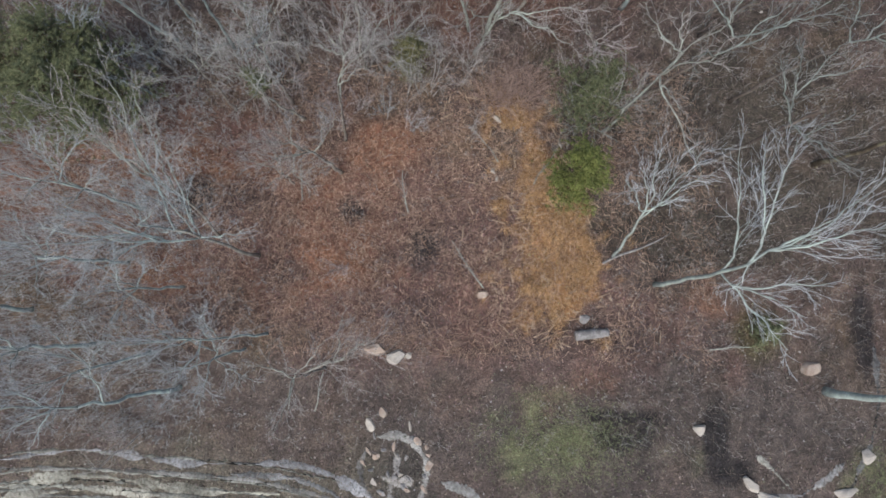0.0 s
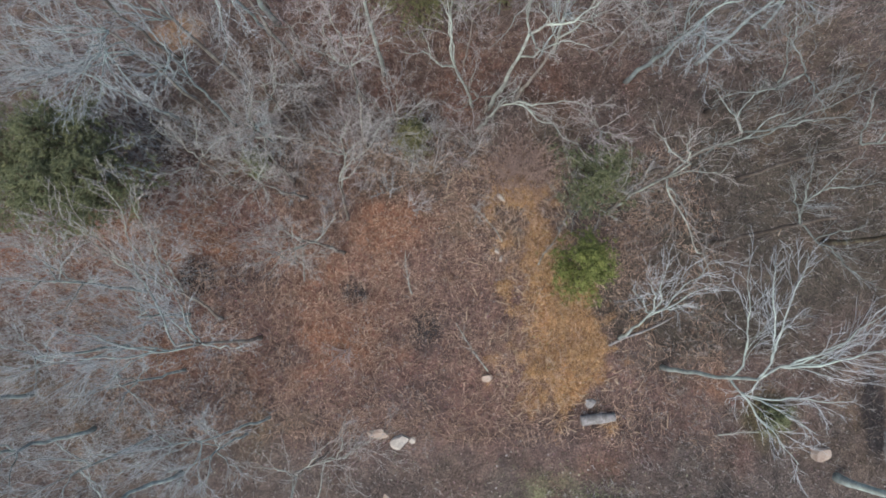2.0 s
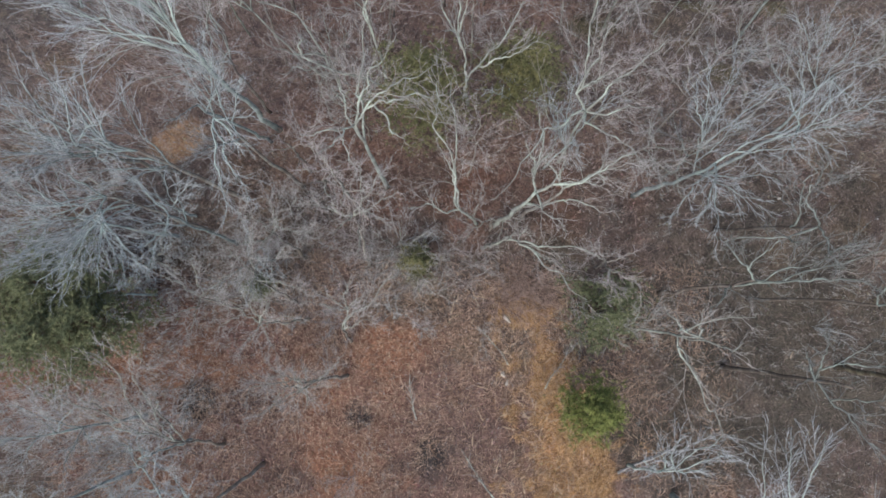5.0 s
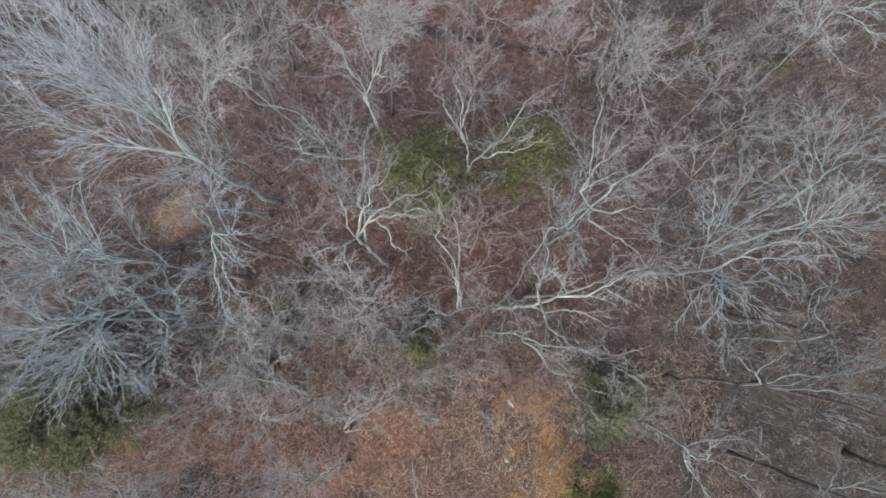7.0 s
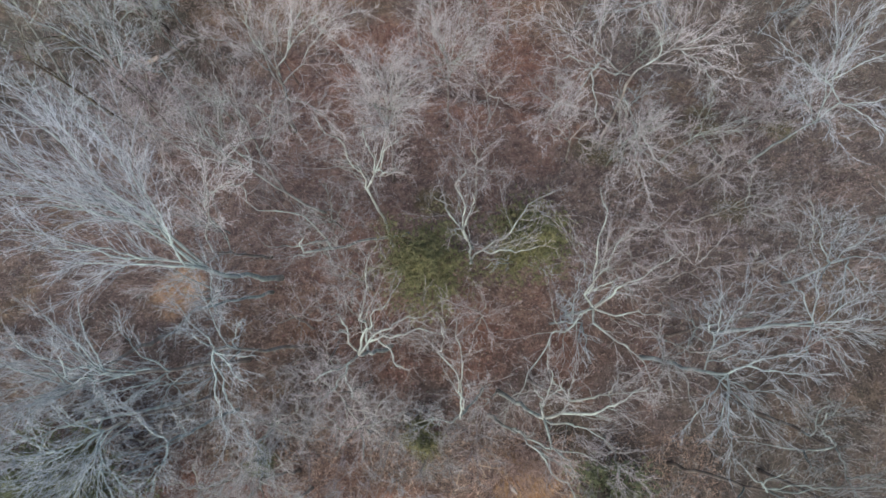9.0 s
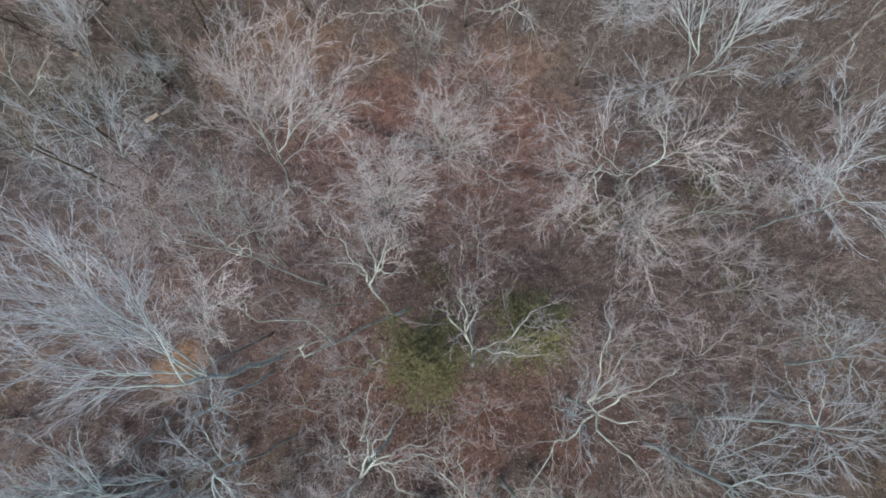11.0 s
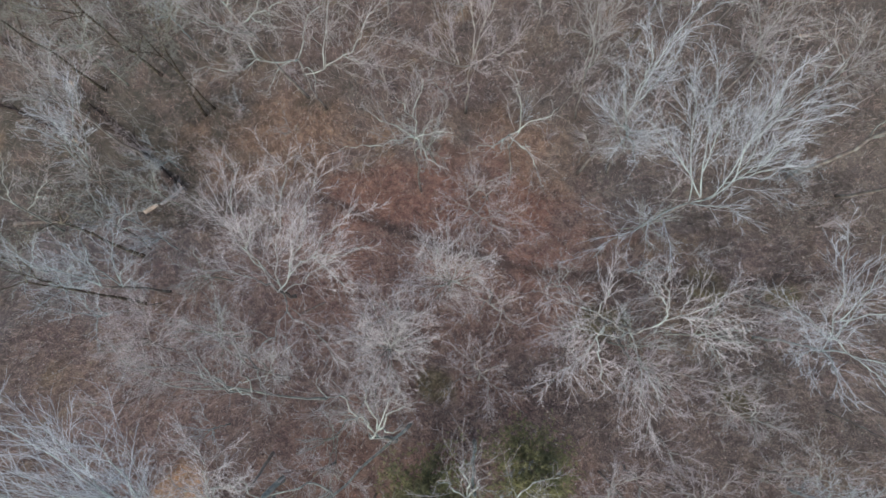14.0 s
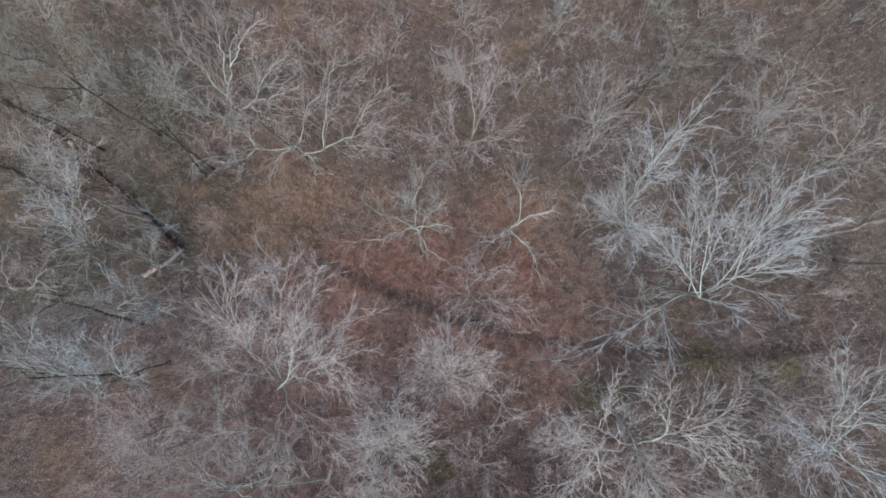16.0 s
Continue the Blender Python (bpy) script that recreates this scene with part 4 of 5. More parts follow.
bare_tree(-5.8, 13.4, (0.6, 0.0, 11.7), .12, 'pink', 1.6, [(167, 2.3, 3.0), (91, 1.5, 4.0), (20, 3.0, 3.0), (-15, 3.3, 2.0), (-76, 2.5, 1.0), (-141, 2.9, 2.0)])
bare_tree(-10.3, 0.7, (-0.8, 1.1, 4.2), .12, 'pink', 1.3, [(146, 2.2, 3.0), (80, 2.5, 4.0), (29, 3.6, 3.0), (-6, 3.5, 2.0), (-71, 2.3, 1.0), (-141, 2.0, 2.0)])

bare_tree(-31.5, 20.5, (-1.5, 1.5, 17.0), .17, 'green', 0.8, [(150, 3.2, 3.0), (100, 3.4, 3.0), (60, 2.4, 3.0), (-150, 3.0, 2.0)])
bare_tree(-2.6, 9.6, (-6.3, -3.5, 15.9), .15, 'pale', 0.35, [(130, 4.8, 4.5), (168, 2.4, 1.5), (100, 1.6, 1.0), (-150, 1.8, -1.0)])
bare_tree(25.4, -9.6, (1.3, -0.6, 12.5), .17, 'dim', 0.6, [(60, 3.5, 3.0), (15, 4.0, 2.0), (-40, 3.0, 2.0), (120, 2.6, 3.0)])
bare_tree(32.0, -14.7, (0.8, -0.4, 12.0), .24, 'green', 0.6, [(50, 3.5, 3.0), (5, 4.0, 2.0), (-50, 3.0, 2.0), (110, 2.6, 3.0)])
bare_tree(23.0, 53.0, (0.2, 0.3, 14.5), .14, 'green', 1.5, [(150, 3.2, 3.0), (100, 3.8, 3.0), (45, 3.4, 3.0), (0, 3.6, 2.0), (-60, 3.0, 1.0), (-130, 3.0, 2.0)])
bare_tree(-39.5, 22.0, (3.4, -0.2, 8.5), .14, 'blue', 1.0, [(150, 3.2, 3.0), (100, 3.4, 3.0), (45, 3.4, 3.0), (0, 3.6, 2.0), (-60, 3.0, 1.0), (-130, 3.0, 2.0)])
bare_tree(-35.0, 19.5, (2.4, -0.4, 7.0), .13, 'blue', 1.0, [(165, 3.2, 3.0), (110, 3.0, 3.0), (55, 3.0, 3.0), (10, 3.2, 2.0), (-70, 3.0, 1.0)])
bare_tree(-44.0, 24.0, (3.4, 0.2, 8.0), .13, 'blue', 1.0, [(165, 3.0, 3.0), (110, 3.2, 3.0), (50, 3.6, 3.0), (-10, 3.2, 2.0), (-80, 3.0, 1.0)])


def understory():
    """Small slender trees between the tall ones: a few grown kinds, then copies of them."""
    rng = np.random.default_rng(303)
    kinds = []
    for style, high, reach in (('grey', 6.0, 2.6), ('pink', 7.0, 2.4), ('grey', 8.5, 3.0), ('blue', 6.5, 2.8), ('pink', 5.0, 2.2), ('mossy', 8.0, 2.6)):
        limbs = [(float(rng.uniform(0, 360)), reach * float(rng.uniform(0.5, 1.1)), float(rng.uniform(1.2, 3.2))) for i in range(7)]
        kinds.append((style, high, limbs))
    spots, tries = [], 0
    while len(spots) < 84 and tries < 40000:
        tries += 1
        x, y = rng.uniform(-54, 54), rng.uniform(-13, 78)
        if abs(x) > 34 + max(0.0, y) * 0.3 or (x < -17 and y < -5) or (y < -7 and -3 < x < 13) or rng.uniform() > (0.3 if 8 < y < 42 and abs(x) < 15 else (0.25 if x > 12 and y < 0 else 1.0)):
            continue
        if all((x - a) ** 2 + (y - c) ** 2 > 3.9 ** 2 for a, c in spots):
            spots.append((x, y))
    first = {}
    for i, (x, y) in enumerate(spots):
        k = i % len(kinds)
        if k in first:
            s = rng.uniform(0.75, 1.25)
            ob = copy_thing(first[k], pose(x, y, land_at(x, y) - 0.1, rng.uniform(-6, 6), rng.uniform(-6, 6), rng.uniform(0, 360)) @ Matrix.Diagonal((s, s, s, 1)))
        else:
            style, high, limbs = kinds[k]
            first[k] = bare_tree(x, y, (rng.uniform(-0.6, 0.6), rng.uniform(-0.6, 0.6), high), 0.085, style, 1.0, limbs)


understory()


# ---- evergreens ----
def needles(name, lo, hi):
    m, nt, b = shader(name, 0.7)
    g = nt.nodes.new("ShaderNodeNewGeometry")
    r = ramp_node(nt, g.outputs["Random Per Island"], [(0.0, lo), (1.0, hi)])
    big = noise_node(nt, 1.2, 3)
    v = ramp_node(nt, big.outputs[0], [(0.35, (0.7, 0.72, 0.7)), (0.65, (1.15, 1.12, 1.0))])
    nt.links.new(mix_node(nt, 'MULTIPLY', r.outputs[0], v.outputs[0], 1.0), b.inputs["Base Color"])
    return m


GREEN_FRESH = needles("needles_fresh", (0.115, 0.150, 0.050), (0.27, 0.31, 0.115))
GREEN_OLIVE = needles("needles_olive", (0.145, 0.150, 0.080), (0.250, 0.253, 0.138))
GREEN_DARK = needles("needles_dark", (0.135, 0.160, 0.098), (0.230, 0.258, 0.158))
WOOD_PINE = bark("bark_pine", (0.14, 0.105, 0.075), (0.20, 0.19, 0.14))


def pine_tree(x, y, low, top, radius, mat, seed, label):
    """An evergreen: bare stem to low, then whorls of needled boughs up to top (metres over its foot)."""
    rng = np.random.default_rng(seed)
    tree = new("pine_tree")
    tree.location = (x, y, land_at(x, y) - 0.1)
    tagged(tree, label, "tree", "evergreens under the bare trees")
    stem = bent(rng, np.zeros(3), np.array([rng.uniform(-0.4, 0.4), rng.uniform(-0.4, 0.4), top]), 10, 0.008)
    v, f = hose(stem, np.linspace(0.05 + top * 0.009, 0.02, 11), 7)
    part("trunk", mesh_arrays("trunk", v, f, [WOOD_PINE]), tree)
    boughs, spikes = [], []
    levels = int((top - low) / 0.45)
    for i in range(levels):
        k = i / levels
        h = low + (top - low) * k
        reach = radius * (1 - k) ** 0.65 * (0.75 if k < 0.12 else 1)
        at = stem[min(9, int(h / top * 10))]
        for b in range(7):
            a = rng.uniform(0, 2 * math.pi)
            rr = reach * rng.uniform(0.55, 1.15)
            p = np.array([at[0], at[1], h])
            q = p + np.array([math.cos(a) * rr, math.sin(a) * rr, rr * rng.uniform(0.0, 0.35)])
            line = bent(rng, p, q, 3, 0.03, -0.03)
            boughs += chain(line, 0.03, 0.01)
            for s in range(int(5 + rr * 6.5)):
                w = rng.uniform(0.25, 1.05)
                c = p + (q - p) * w + rng.normal(0, 0.10 + 0.07 * rr, 3)
                for z in range(5):
                    d = rng.normal(0, 1, 3)
                    d[2] = abs(d[2]) * 0.7
                    d /= np.linalg.norm(d)
                    spikes.append((*c, *(c + d * rng.uniform(0.18, 0.40)), 0.034, 0))
    v, f = tubes(boughs, 3)
    tagged(part("bough_frame", mesh_arrays("bough_frame", v, f, [WOOD_PINE]), tree), kind="stuff")
    v, f = tubes(spikes, 3, True)
    tagged(part("needle_crown", mesh_arrays("needle_crown", v, f, [mat]), tree, "tufts of needles"), kind="stuff")
    return tree


pine_tree(11.4, -17.7, 4.0, 10.8, 3.0, GREEN_FRESH, 1, "bright yellow-green young pine beside the straw strip")
pine_tree(13.0, -10.5, 3.0, 7.8, 4.0, GREEN_DARK, 2, "dark green pine half hidden under bare branches")
for px, py, top, rad, seed in ((-22.8, -12.0, 11.5, 4.6, 3), (-25.6, -13.0, 12.4, 5.2, 4), (-29.4, -10.6, 12.0, 5.2, 5), (-25.6, -9.6, 12.0, 4.4, 6), (-33.0, -13.0, 12.0, 5.0, 7)):
    pine_tree(px, py, 5.0, top, rad, GREEN_DARK, seed, "dark green pine in a clump beside the clearing")
pine_tree(-0.8, 5.6, 5.0, 14.0, 5.2, GREEN_OLIVE, 8, "olive green pine under pale bare limbs")
pine_tree(7.2, 8.0, 5.0, 13.6, 4.6, GREEN_OLIVE, 9, "olive green pine under pale bare limbs")
pine_tree(-1.2, -7.2, 1.0, 5.4, 2.0, GREEN_OLIVE, 10, "small green pine among red leaves")
pine_tree(-13.2, -9.4, 1.0, 4.5, 1.2, GREEN_DARK, 11, "small dark pine among grey brush")
pine_tree(27.4, -28.4, 0.3, 2.6, 1.6, GREEN_DARK, 12, "low olive evergreen beside a pale tree")


# ---- brush: thin saplings ----
def sapling_mesh(rng, high, stems, spread, style):
    thick, thin, fine = [], [], []
    for s in range(stems):
        a = rng.uniform(0, 2 * math.pi)
        foot = rng.normal(0, 0.25, 3) * np.array([1, 1, 0])
        h = high * rng.uniform(0.5, 1.1)
        tip = foot + np.array([math.cos(a) * spread * rng.uniform(0.2, 1.2), math.sin(a) * spread * rng.uniform(0.2, 1.2), h])
        line = bent(rng, foot, tip, 5, 0.03, 0.04)
        thick += chain(line, 0.012 + 0.004 * h, 0.008)
        for b in range(int(4 + h * 1.8)):
            w = rng.uniform(0.25, 1.0)
            j = min(4, int(w * 5))
            p = line[j] + (line[j + 1] - line[j]) * (w * 5 - j)
            d = line[j + 1] - line[j]
            d /= np.linalg.norm(d) + 1e-9
            size = h * 0.30 * rng.uniform(0.4, 1.1)
            dd = turned(rng, d, 25, 60, 0.15)
            q = p + dd * size
            thin.append((*p, *q, 0.010, 0.006))
            for f in range(4):
                e = p + (q - p) * rng.uniform(0.25, 1)
                fine.append((*e, *(e + turned(rng, dd, 20, 55, 0.15) * size * rng.uniform(0.25, 0.6)), 0.006, 0))
    v, f = joined([tubes(thick, 4), tubes(thin, 3), tubes(fine, 3, True)])
    return mesh_arrays("sapling", v, f, [TWIG[style]])


def sapling_set():
    rng = np.random.default_rng(77)
    kinds = []
    for i, (high, stems, spread, style) in enumerate(((3.2, 7, 1.2, 'pink'), (4.5, 5, 1.2, 'grey'), (2.4, 10, 1.3, 'grey'), (6.0, 4, 1.5, 'pink'), (5.0, 6, 1.6, 'grey'), (3.6, 9, 1.6, 'pink'), (7.0, 3, 1.4, 'grey'), (2.8, 8, 1.1, 'blue'))):
        kinds.append((sapling_mesh(rng, high, stems, spread, style), style))
    words = {'pink': "thin pinkish brown sapling brush on leaf litter", 'grey': "thin grey leafless sapling brush", 'blue': "low blue-grey twiggy bush", 'russet': "thicket of reddish brown bare shoots by the straw"}
    spots = []
    tries = 0
    while len(spots) < 200 and tries < 20000:
        tries += 1
        x, y = rng.uniform(-52, 52), rng.uniform(-40, 76)
        wood = (0.3 if x > 12 and y < 0 else 1.0) if y > -8 else (0.55 if x < -12 or (y > -14 and x < 4) or (x > 15 and y > -12) else 0.05)
        if y > 28 and abs(x + 4) < 14:
            wood *= 0.5
        if rng.uniform() > wood * (0.55 + 0.9 * float(rough_noise(np.array([x]), np.array([y]), 8, 5)[0])):
            continue
        if float(straw_weight(np.array([x]), np.array([y]))[0]) > 0.1:
            continue
        if abs(x) > 36 + max(0, y) * 0.35 or (x < -17 and -16 < y < -6):
            continue
        spots.append((x, y))
    for i in range(40):
        spots.append((rng.uniform(-13, 5), rng.uniform(-12.5, -3)))
    thicket = len(spots)
    for i in range(12):
        spots.append((rng.uniform(5.2, 9.8), rng.uniform(-10.4, -8.0)))
    brown = sapling_mesh(rng, 3.0, 15, 1.9, 'russet')
    for i, (x, y) in enumerate(spots):
        me, style = kinds[int(rng.integers(len(kinds)))] if i < thicket else (brown, 'russet')
        ob = new("sapling", me)
        k = rng.uniform(0.7, 1.3)
        ob.matrix_basis = pose(x, y, land_at(x, y) - 0.03, 0, 0, rng.uniform(0, 360)) @ Matrix.Diagonal((k, k, k, 1))
        tagged(ob, words[style], "sapling", "brush under the trees")


sapling_set()


# ---- stones ----
def stone_material(name, a, b2):
    m, nt, b = shader(name, 0.85)
    big, fine = noise_node(nt, 1.6, 5), noise_node(nt, 12, 6, 0.7)
    c = ramp_node(nt, big.outputs[0], [(0.35, a), (0.65, b2)])
    g = ramp_node(nt, fine.outputs[0], [(0.3, (0.7, 0.7, 0.7)), (0.7, (1.1, 1.1, 1.1))])
    nt.links.new(mix_node(nt, 'MULTIPLY', c.outputs[0], g.outputs[0], 1.0), b.inputs["Base Color"])
    bump_node(nt, b, fine.outputs[0], 0.6, 0.05)
    return m


STONE_PALE = stone_material("stone_pale", (0.36, 0.28, 0.23), (0.52, 0.45, 0.38))
STONE_WHITE = stone_material("stone_white", (0.45, 0.42, 0.37), (0.62, 0.59, 0.53))
STONE_GREY = stone_material("stone_grey", (0.24, 0.24, 0.24), (0.36, 0.36, 0.36))


def rock(x, y, sx, sy, sz, turn, mat, seed, label, kind="boulder"):
    bm = bmesh.new()
    bmesh.ops.create_icosphere(bm, subdivisions=3, radius=1)
    rng = np.random.default_rng(seed)
    cuts = [(Vector(rng.normal(0, 1, 3)).normalized(), rng.uniform(0.42, 0.72)) for i in range(13)]
    for v in bm.verts:
        for n, d in cuts:
            over = v.co.dot(n) - d
            if over > 0:
                v.co -= n * over * 0.97
        v.co *= 1 + 0.05 * noise.noise(v.co * 2.5 + Vector((seed, 0, 0))) + 0.035 * noise.noise(v.co * 8)
        v.co = Vector((v.co.x * sx, v.co.y * sy, v.co.z * sz)) * 1.2
    bmesh.ops.recalc_face_normals(bm, faces=bm.faces)
    me = bpy.data.meshes.new(kind)
    bm.to_mesh(me)
    bm.free()
    me.materials.append(mat)
    ob = new(kind, me)
    ob.matrix_basis = pose(x, y, land_at(x, y) + sz * 0.25, 0, 0, turn)
    return tagged(ob, label, "rock", "stones in the clearing")


rock(31.0, -31.1, 0.85, 0.75, 0.45, 40, STONE_PALE, 1, "pale angular boulder on brown leaf litter")
rock(-2.9, -30.6, 1.0, 0.55, 0.4, -10, STONE_PALE, 2, "long buff boulder half sunk in leaves")
rock(-1.25, -31.0, 0.8, 0.6, 0.5, 20, STONE_WHITE, 3, "pale cream boulder beside a buff one")
rock(-0.3, -31.1, 0.35, 0.25, 0.2, 60, STONE_WHITE, 4, "small cream stone beside a boulder", "stone")
rock(5.3, -26.0, 0.55, 0.42, 0.36, 30, STONE_PALE, 5, "whitish wedge-shaped stone under a dead branch")
rock(13.6, -27.7, 0.42, 0.4, 0.3, 0, STONE_GREY, 6, "round grey stone on straw", "stone")
rock(-3.2, -36.6, 0.32, 0.62, 0.25, 25, STONE_WHITE, 7, "long pale stone near the dirt track")
rock(-2.2, -35.4, 0.3, 0.45, 0.25, 0, STONE_PALE, 8, "small pale stone near the dirt track", "stone")
rock(22.4, -36.0, 0.5, 0.6, 0.35, 10, STONE_WHITE, 9, "weathered pale stone on grey soil", "stone")
rock(26.2, -40.0, 0.7, 0.5, 0.4, -30, STONE_WHITE, 10, "weathered pale stone at the track's edge")
rock(27.6, -41.0, 0.9, 0.55, 0.4, 0, STONE_WHITE, 11, "weathered pale stone at the track's edge")
rock(35.3, -37.6, 0.6, 0.8, 0.4, 0, STONE_WHITE, 12, "whitish stone beside a grass tuft")
rock(33.6, -40.4, 0.9, 0.5, 0.4, 15, STONE_WHITE, 13, "whitish stone beside a grass tuft")
for a in range(26):
    r = random.Random(a + 5)
    ang, d = a * 0.47 + r.uniform(-0.2, 0.2), r.uniform(0.5, 3.0)
    rock(-0.8 + d * math.cos(ang * 1.0), -39.6 + d * 1.1 * math.sin(ang), r.uniform(0.10, 0.36), r.uniform(0.12, 0.48), 0.16, r.uniform(0, 180), r.choice([STONE_WHITE, STONE_GREY, STONE_PALE]), 30 + a, "rough stone in a loose ring of rubble", "stone")


for sx, sy in ((28.8, -1.2), (-29.6, -4.3), (2.6, 19.5), (-0.5, 20.5)):
    rock(sx, sy, 0.17, 0.15, 0.14, 30, STONE_WHITE, int(sx * 3) % 50 + 60, "small white stone among brown leaves", "stone")
for sx, sy, sl in ((6.3, -11.5, 0.5), (11.6, -13.6, 0.35), (6.1, -15.9, 0.4), (6.4, -16.6, 0.28), (-9.8, -11.8, 0.3)):
    rock(sx, sy, sl, sl * 0.45, 0.2, sl * 300, STONE_WHITE, int(sl * 100), "flat cream-coloured stone at the straw's edge", "stone")


# ---- logs ----
WOOD_GREY = bark("wood_weathered", (0.30, 0.30, 0.30), (0.40, 0.40, 0.40), 2.5)
WOOD_CUT = bark("wood_fresh", (0.52, 0.43, 0.34), (0.70, 0.61, 0.51), 3.0)


def fallen_log(x, y, length, r0, r1, turn, mat, end_mat, seed, label):
    """A lying stem with its two cut ends as parts."""
    rng = np.random.default_rng(seed)
    ob = new("fallen_log")
    ob.matrix_basis = pose(x, y, land_at(x, y) + r0 * 0.7, 0, 0, turn)
    tagged(ob, label, "log")
    pts = bent(rng, np.array([-length / 2, 0, 0]), np.array([length / 2, 0, -0.3 * (r0 - r1)]), 10, 0.012)
    v, f = hose(pts, np.linspace(r0, r1, 11) * rng.uniform(0.94, 1.06, 11), 12)
    v = v + rng.normal(0, 0.012, v.shape)
    part("stem", mesh_arrays("stem", v, f, [mat]), ob)
    for p, d, r in ((pts[0], pts[0] - pts[1], r0), (pts[-1], pts[-1] - pts[-2], r1)):
        d = d / np.linalg.norm(d)
        v, f = hose([p - d * 0.02, p + d * 0.02], [r * 0.98, r * 0.92], 12)
        part("cut_end", mesh_arrays("cut_end", v, f, [end_mat]), ob, "paler sawn end")
    return ob


fallen_log(14.1, -28.9, 2.6, 0.42, 0.34, 8, WOOD_GREY, STONE_GREY, 1, "short weathered grey log lying on straw")
fallen_log(-34.5, 31.9, 1.7, 0.30, 0.22, 36, WOOD_CUT, WOOD_CUT, 2, "broken log of pale bare wood by a fallen trunk")
fallen_log(-32.3, 33.6, 3.4, 0.30, 0.20, 42, WOOD_GREY, WOOD_CUT, 3, "splintered grey log beside a dark fallen trunk")
fallen_log(-36.8, -0.4, 5.0, 0.22, 0.12, 5, LOG_DARK, WOOD_CUT, 4, "thin dark fallen stem beside the pines")
fallen_log(-34.5, -11.6, 6.5, 0.20, 0.14, 2, LOG_DARK, WOOD_CUT, 11, "dark fallen stem at the foot of the pines")
fallen_log(18.2, -21.8, 7.0, 0.10, 0.05, 24, WOOD_GREY, WOOD_GREY, 5, "thin grey fallen pole on brown leaves")
fallen_log(-47.0, 30.0, 6.0, 0.24, 0.16, 4, LOG_DARK, LOG_DARK, 6, "dark fallen stem on the slope")
fallen_log(30.0, 2.0, 5.0, 0.16, 0.08, -14, LOG_DARK, WOOD_GREY, 7, "grey fallen stem lying between bare trees")
fallen_log(-14.0, 20.0, 4.0, 0.14, 0.08, 25, LOG_DARK, LOG_DARK, 8, "dark thin stem on red leaves")


def dead_branch(x, y, turn, length, seed, style, label):
    """A dead branch lying on the ground, with its side twigs."""
    rng = np.random.default_rng(seed)
    ob = new("dead_branch")
    ob.matrix_basis = pose(x, y, land_at(x, y) + 0.12, 0, 0, turn)
    tagged(ob, label, "branch")
    pts = bent(rng, np.array([-length / 2, 0, 0]), np.array([length / 2, 0, 0.1]), 8, 0.03)
    v, f = hose(pts, np.linspace(0.06, 0.02, 9), 6)
    part("stem", mesh_arrays("stem", v, f, [LIMB[style]]), ob)
    for i in range(10):
        k = int(rng.integers(2, 8))
        d = pts[k] - pts[k - 1]
        e = pts[k] + turned(rng, d / np.linalg.norm(d), 20, 50, 0.0) * length * rng.uniform(0.1, 0.3) * np.array([1, 1, 0.3])
        v, f = tubes([(*pts[k], *e, 0.025, 0.01)], 4)
        part("side_twig", mesh_arrays("side_twig", v, f, [TWIG[style]]), ob)


BARK_FALLEN = bark("bark_rotten", (0.065, 0.053, 0.047), (0.105, 0.088, 0.078), 0.8)


def fallen_tree(x, y, heading, length, r0, r1, boughs, seed, label):
    """A whole fallen tree: stem along the slope from its broken foot, a splintered end and bare boughs at its head."""
    rng = np.random.default_rng(seed)
    ob = new("fallen_tree")
    ob.location = (x, y, land_at(x, y))
    tagged(ob, label, "tree")
    a = math.radians(heading)
    w = np.linspace(0, 1, 15)
    px, py = np.cos(a) * length * w, np.sin(a) * length * w
    radii = np.linspace(r0, r1, 15) * rng.uniform(0.92, 1.08, 15)
    pts = np.stack([px + rng.normal(0, 0.06, 15), py + rng.normal(0, 0.06, 15), land(x + px, y + py) - land_at(x, y) + radii * 0.75], 1)
    v, f = hose(pts, radii, 12)
    part("stem", mesh_arrays("stem", v + rng.normal(0, 0.02, v.shape), f, [BARK_FALLEN]), ob)
    back = (pts[0] - pts[1]) / np.linalg.norm(pts[0] - pts[1])
    shards = [(*(pts[0] + rng.normal(0, r0 * 0.4, 3)), *(pts[0] + back * rng.uniform(0.3, 1.1) + rng.normal(0, 0.2, 3)), 0.10, 0) for i in range(12)]
    v, f = tubes(shards, 4, True)
    tagged(part("splintered_end", mesh_arrays("splintered_end", v, f, [WOOD_CUT]), ob, "pale splintered wood"), kind="stuff")
    for i in range(boughs):
        base, d = point_on(pts, 0.45 + 0.55 * (i + rng.uniform(0, 1)) / boughs)
        line = stepped(rng, base, turned(rng, d, 25, 60, 0.1), rng.uniform(2.0, 4.5), 5, 16, 0.02)
        twigs = [(*p, *(p + turned(rng, d, 20, 70, 0.1) * rng.uniform(0.5, 1.4)), 0.03, 0.008) for p in line[1:] for k in range(3)]
        v, f = joined([hose(line, np.linspace(0.11, 0.03, 6), 6), tubes(twigs, 4)])
        part("bough", mesh_arrays("bough", v, f, [BARK_FALLEN]), ob)


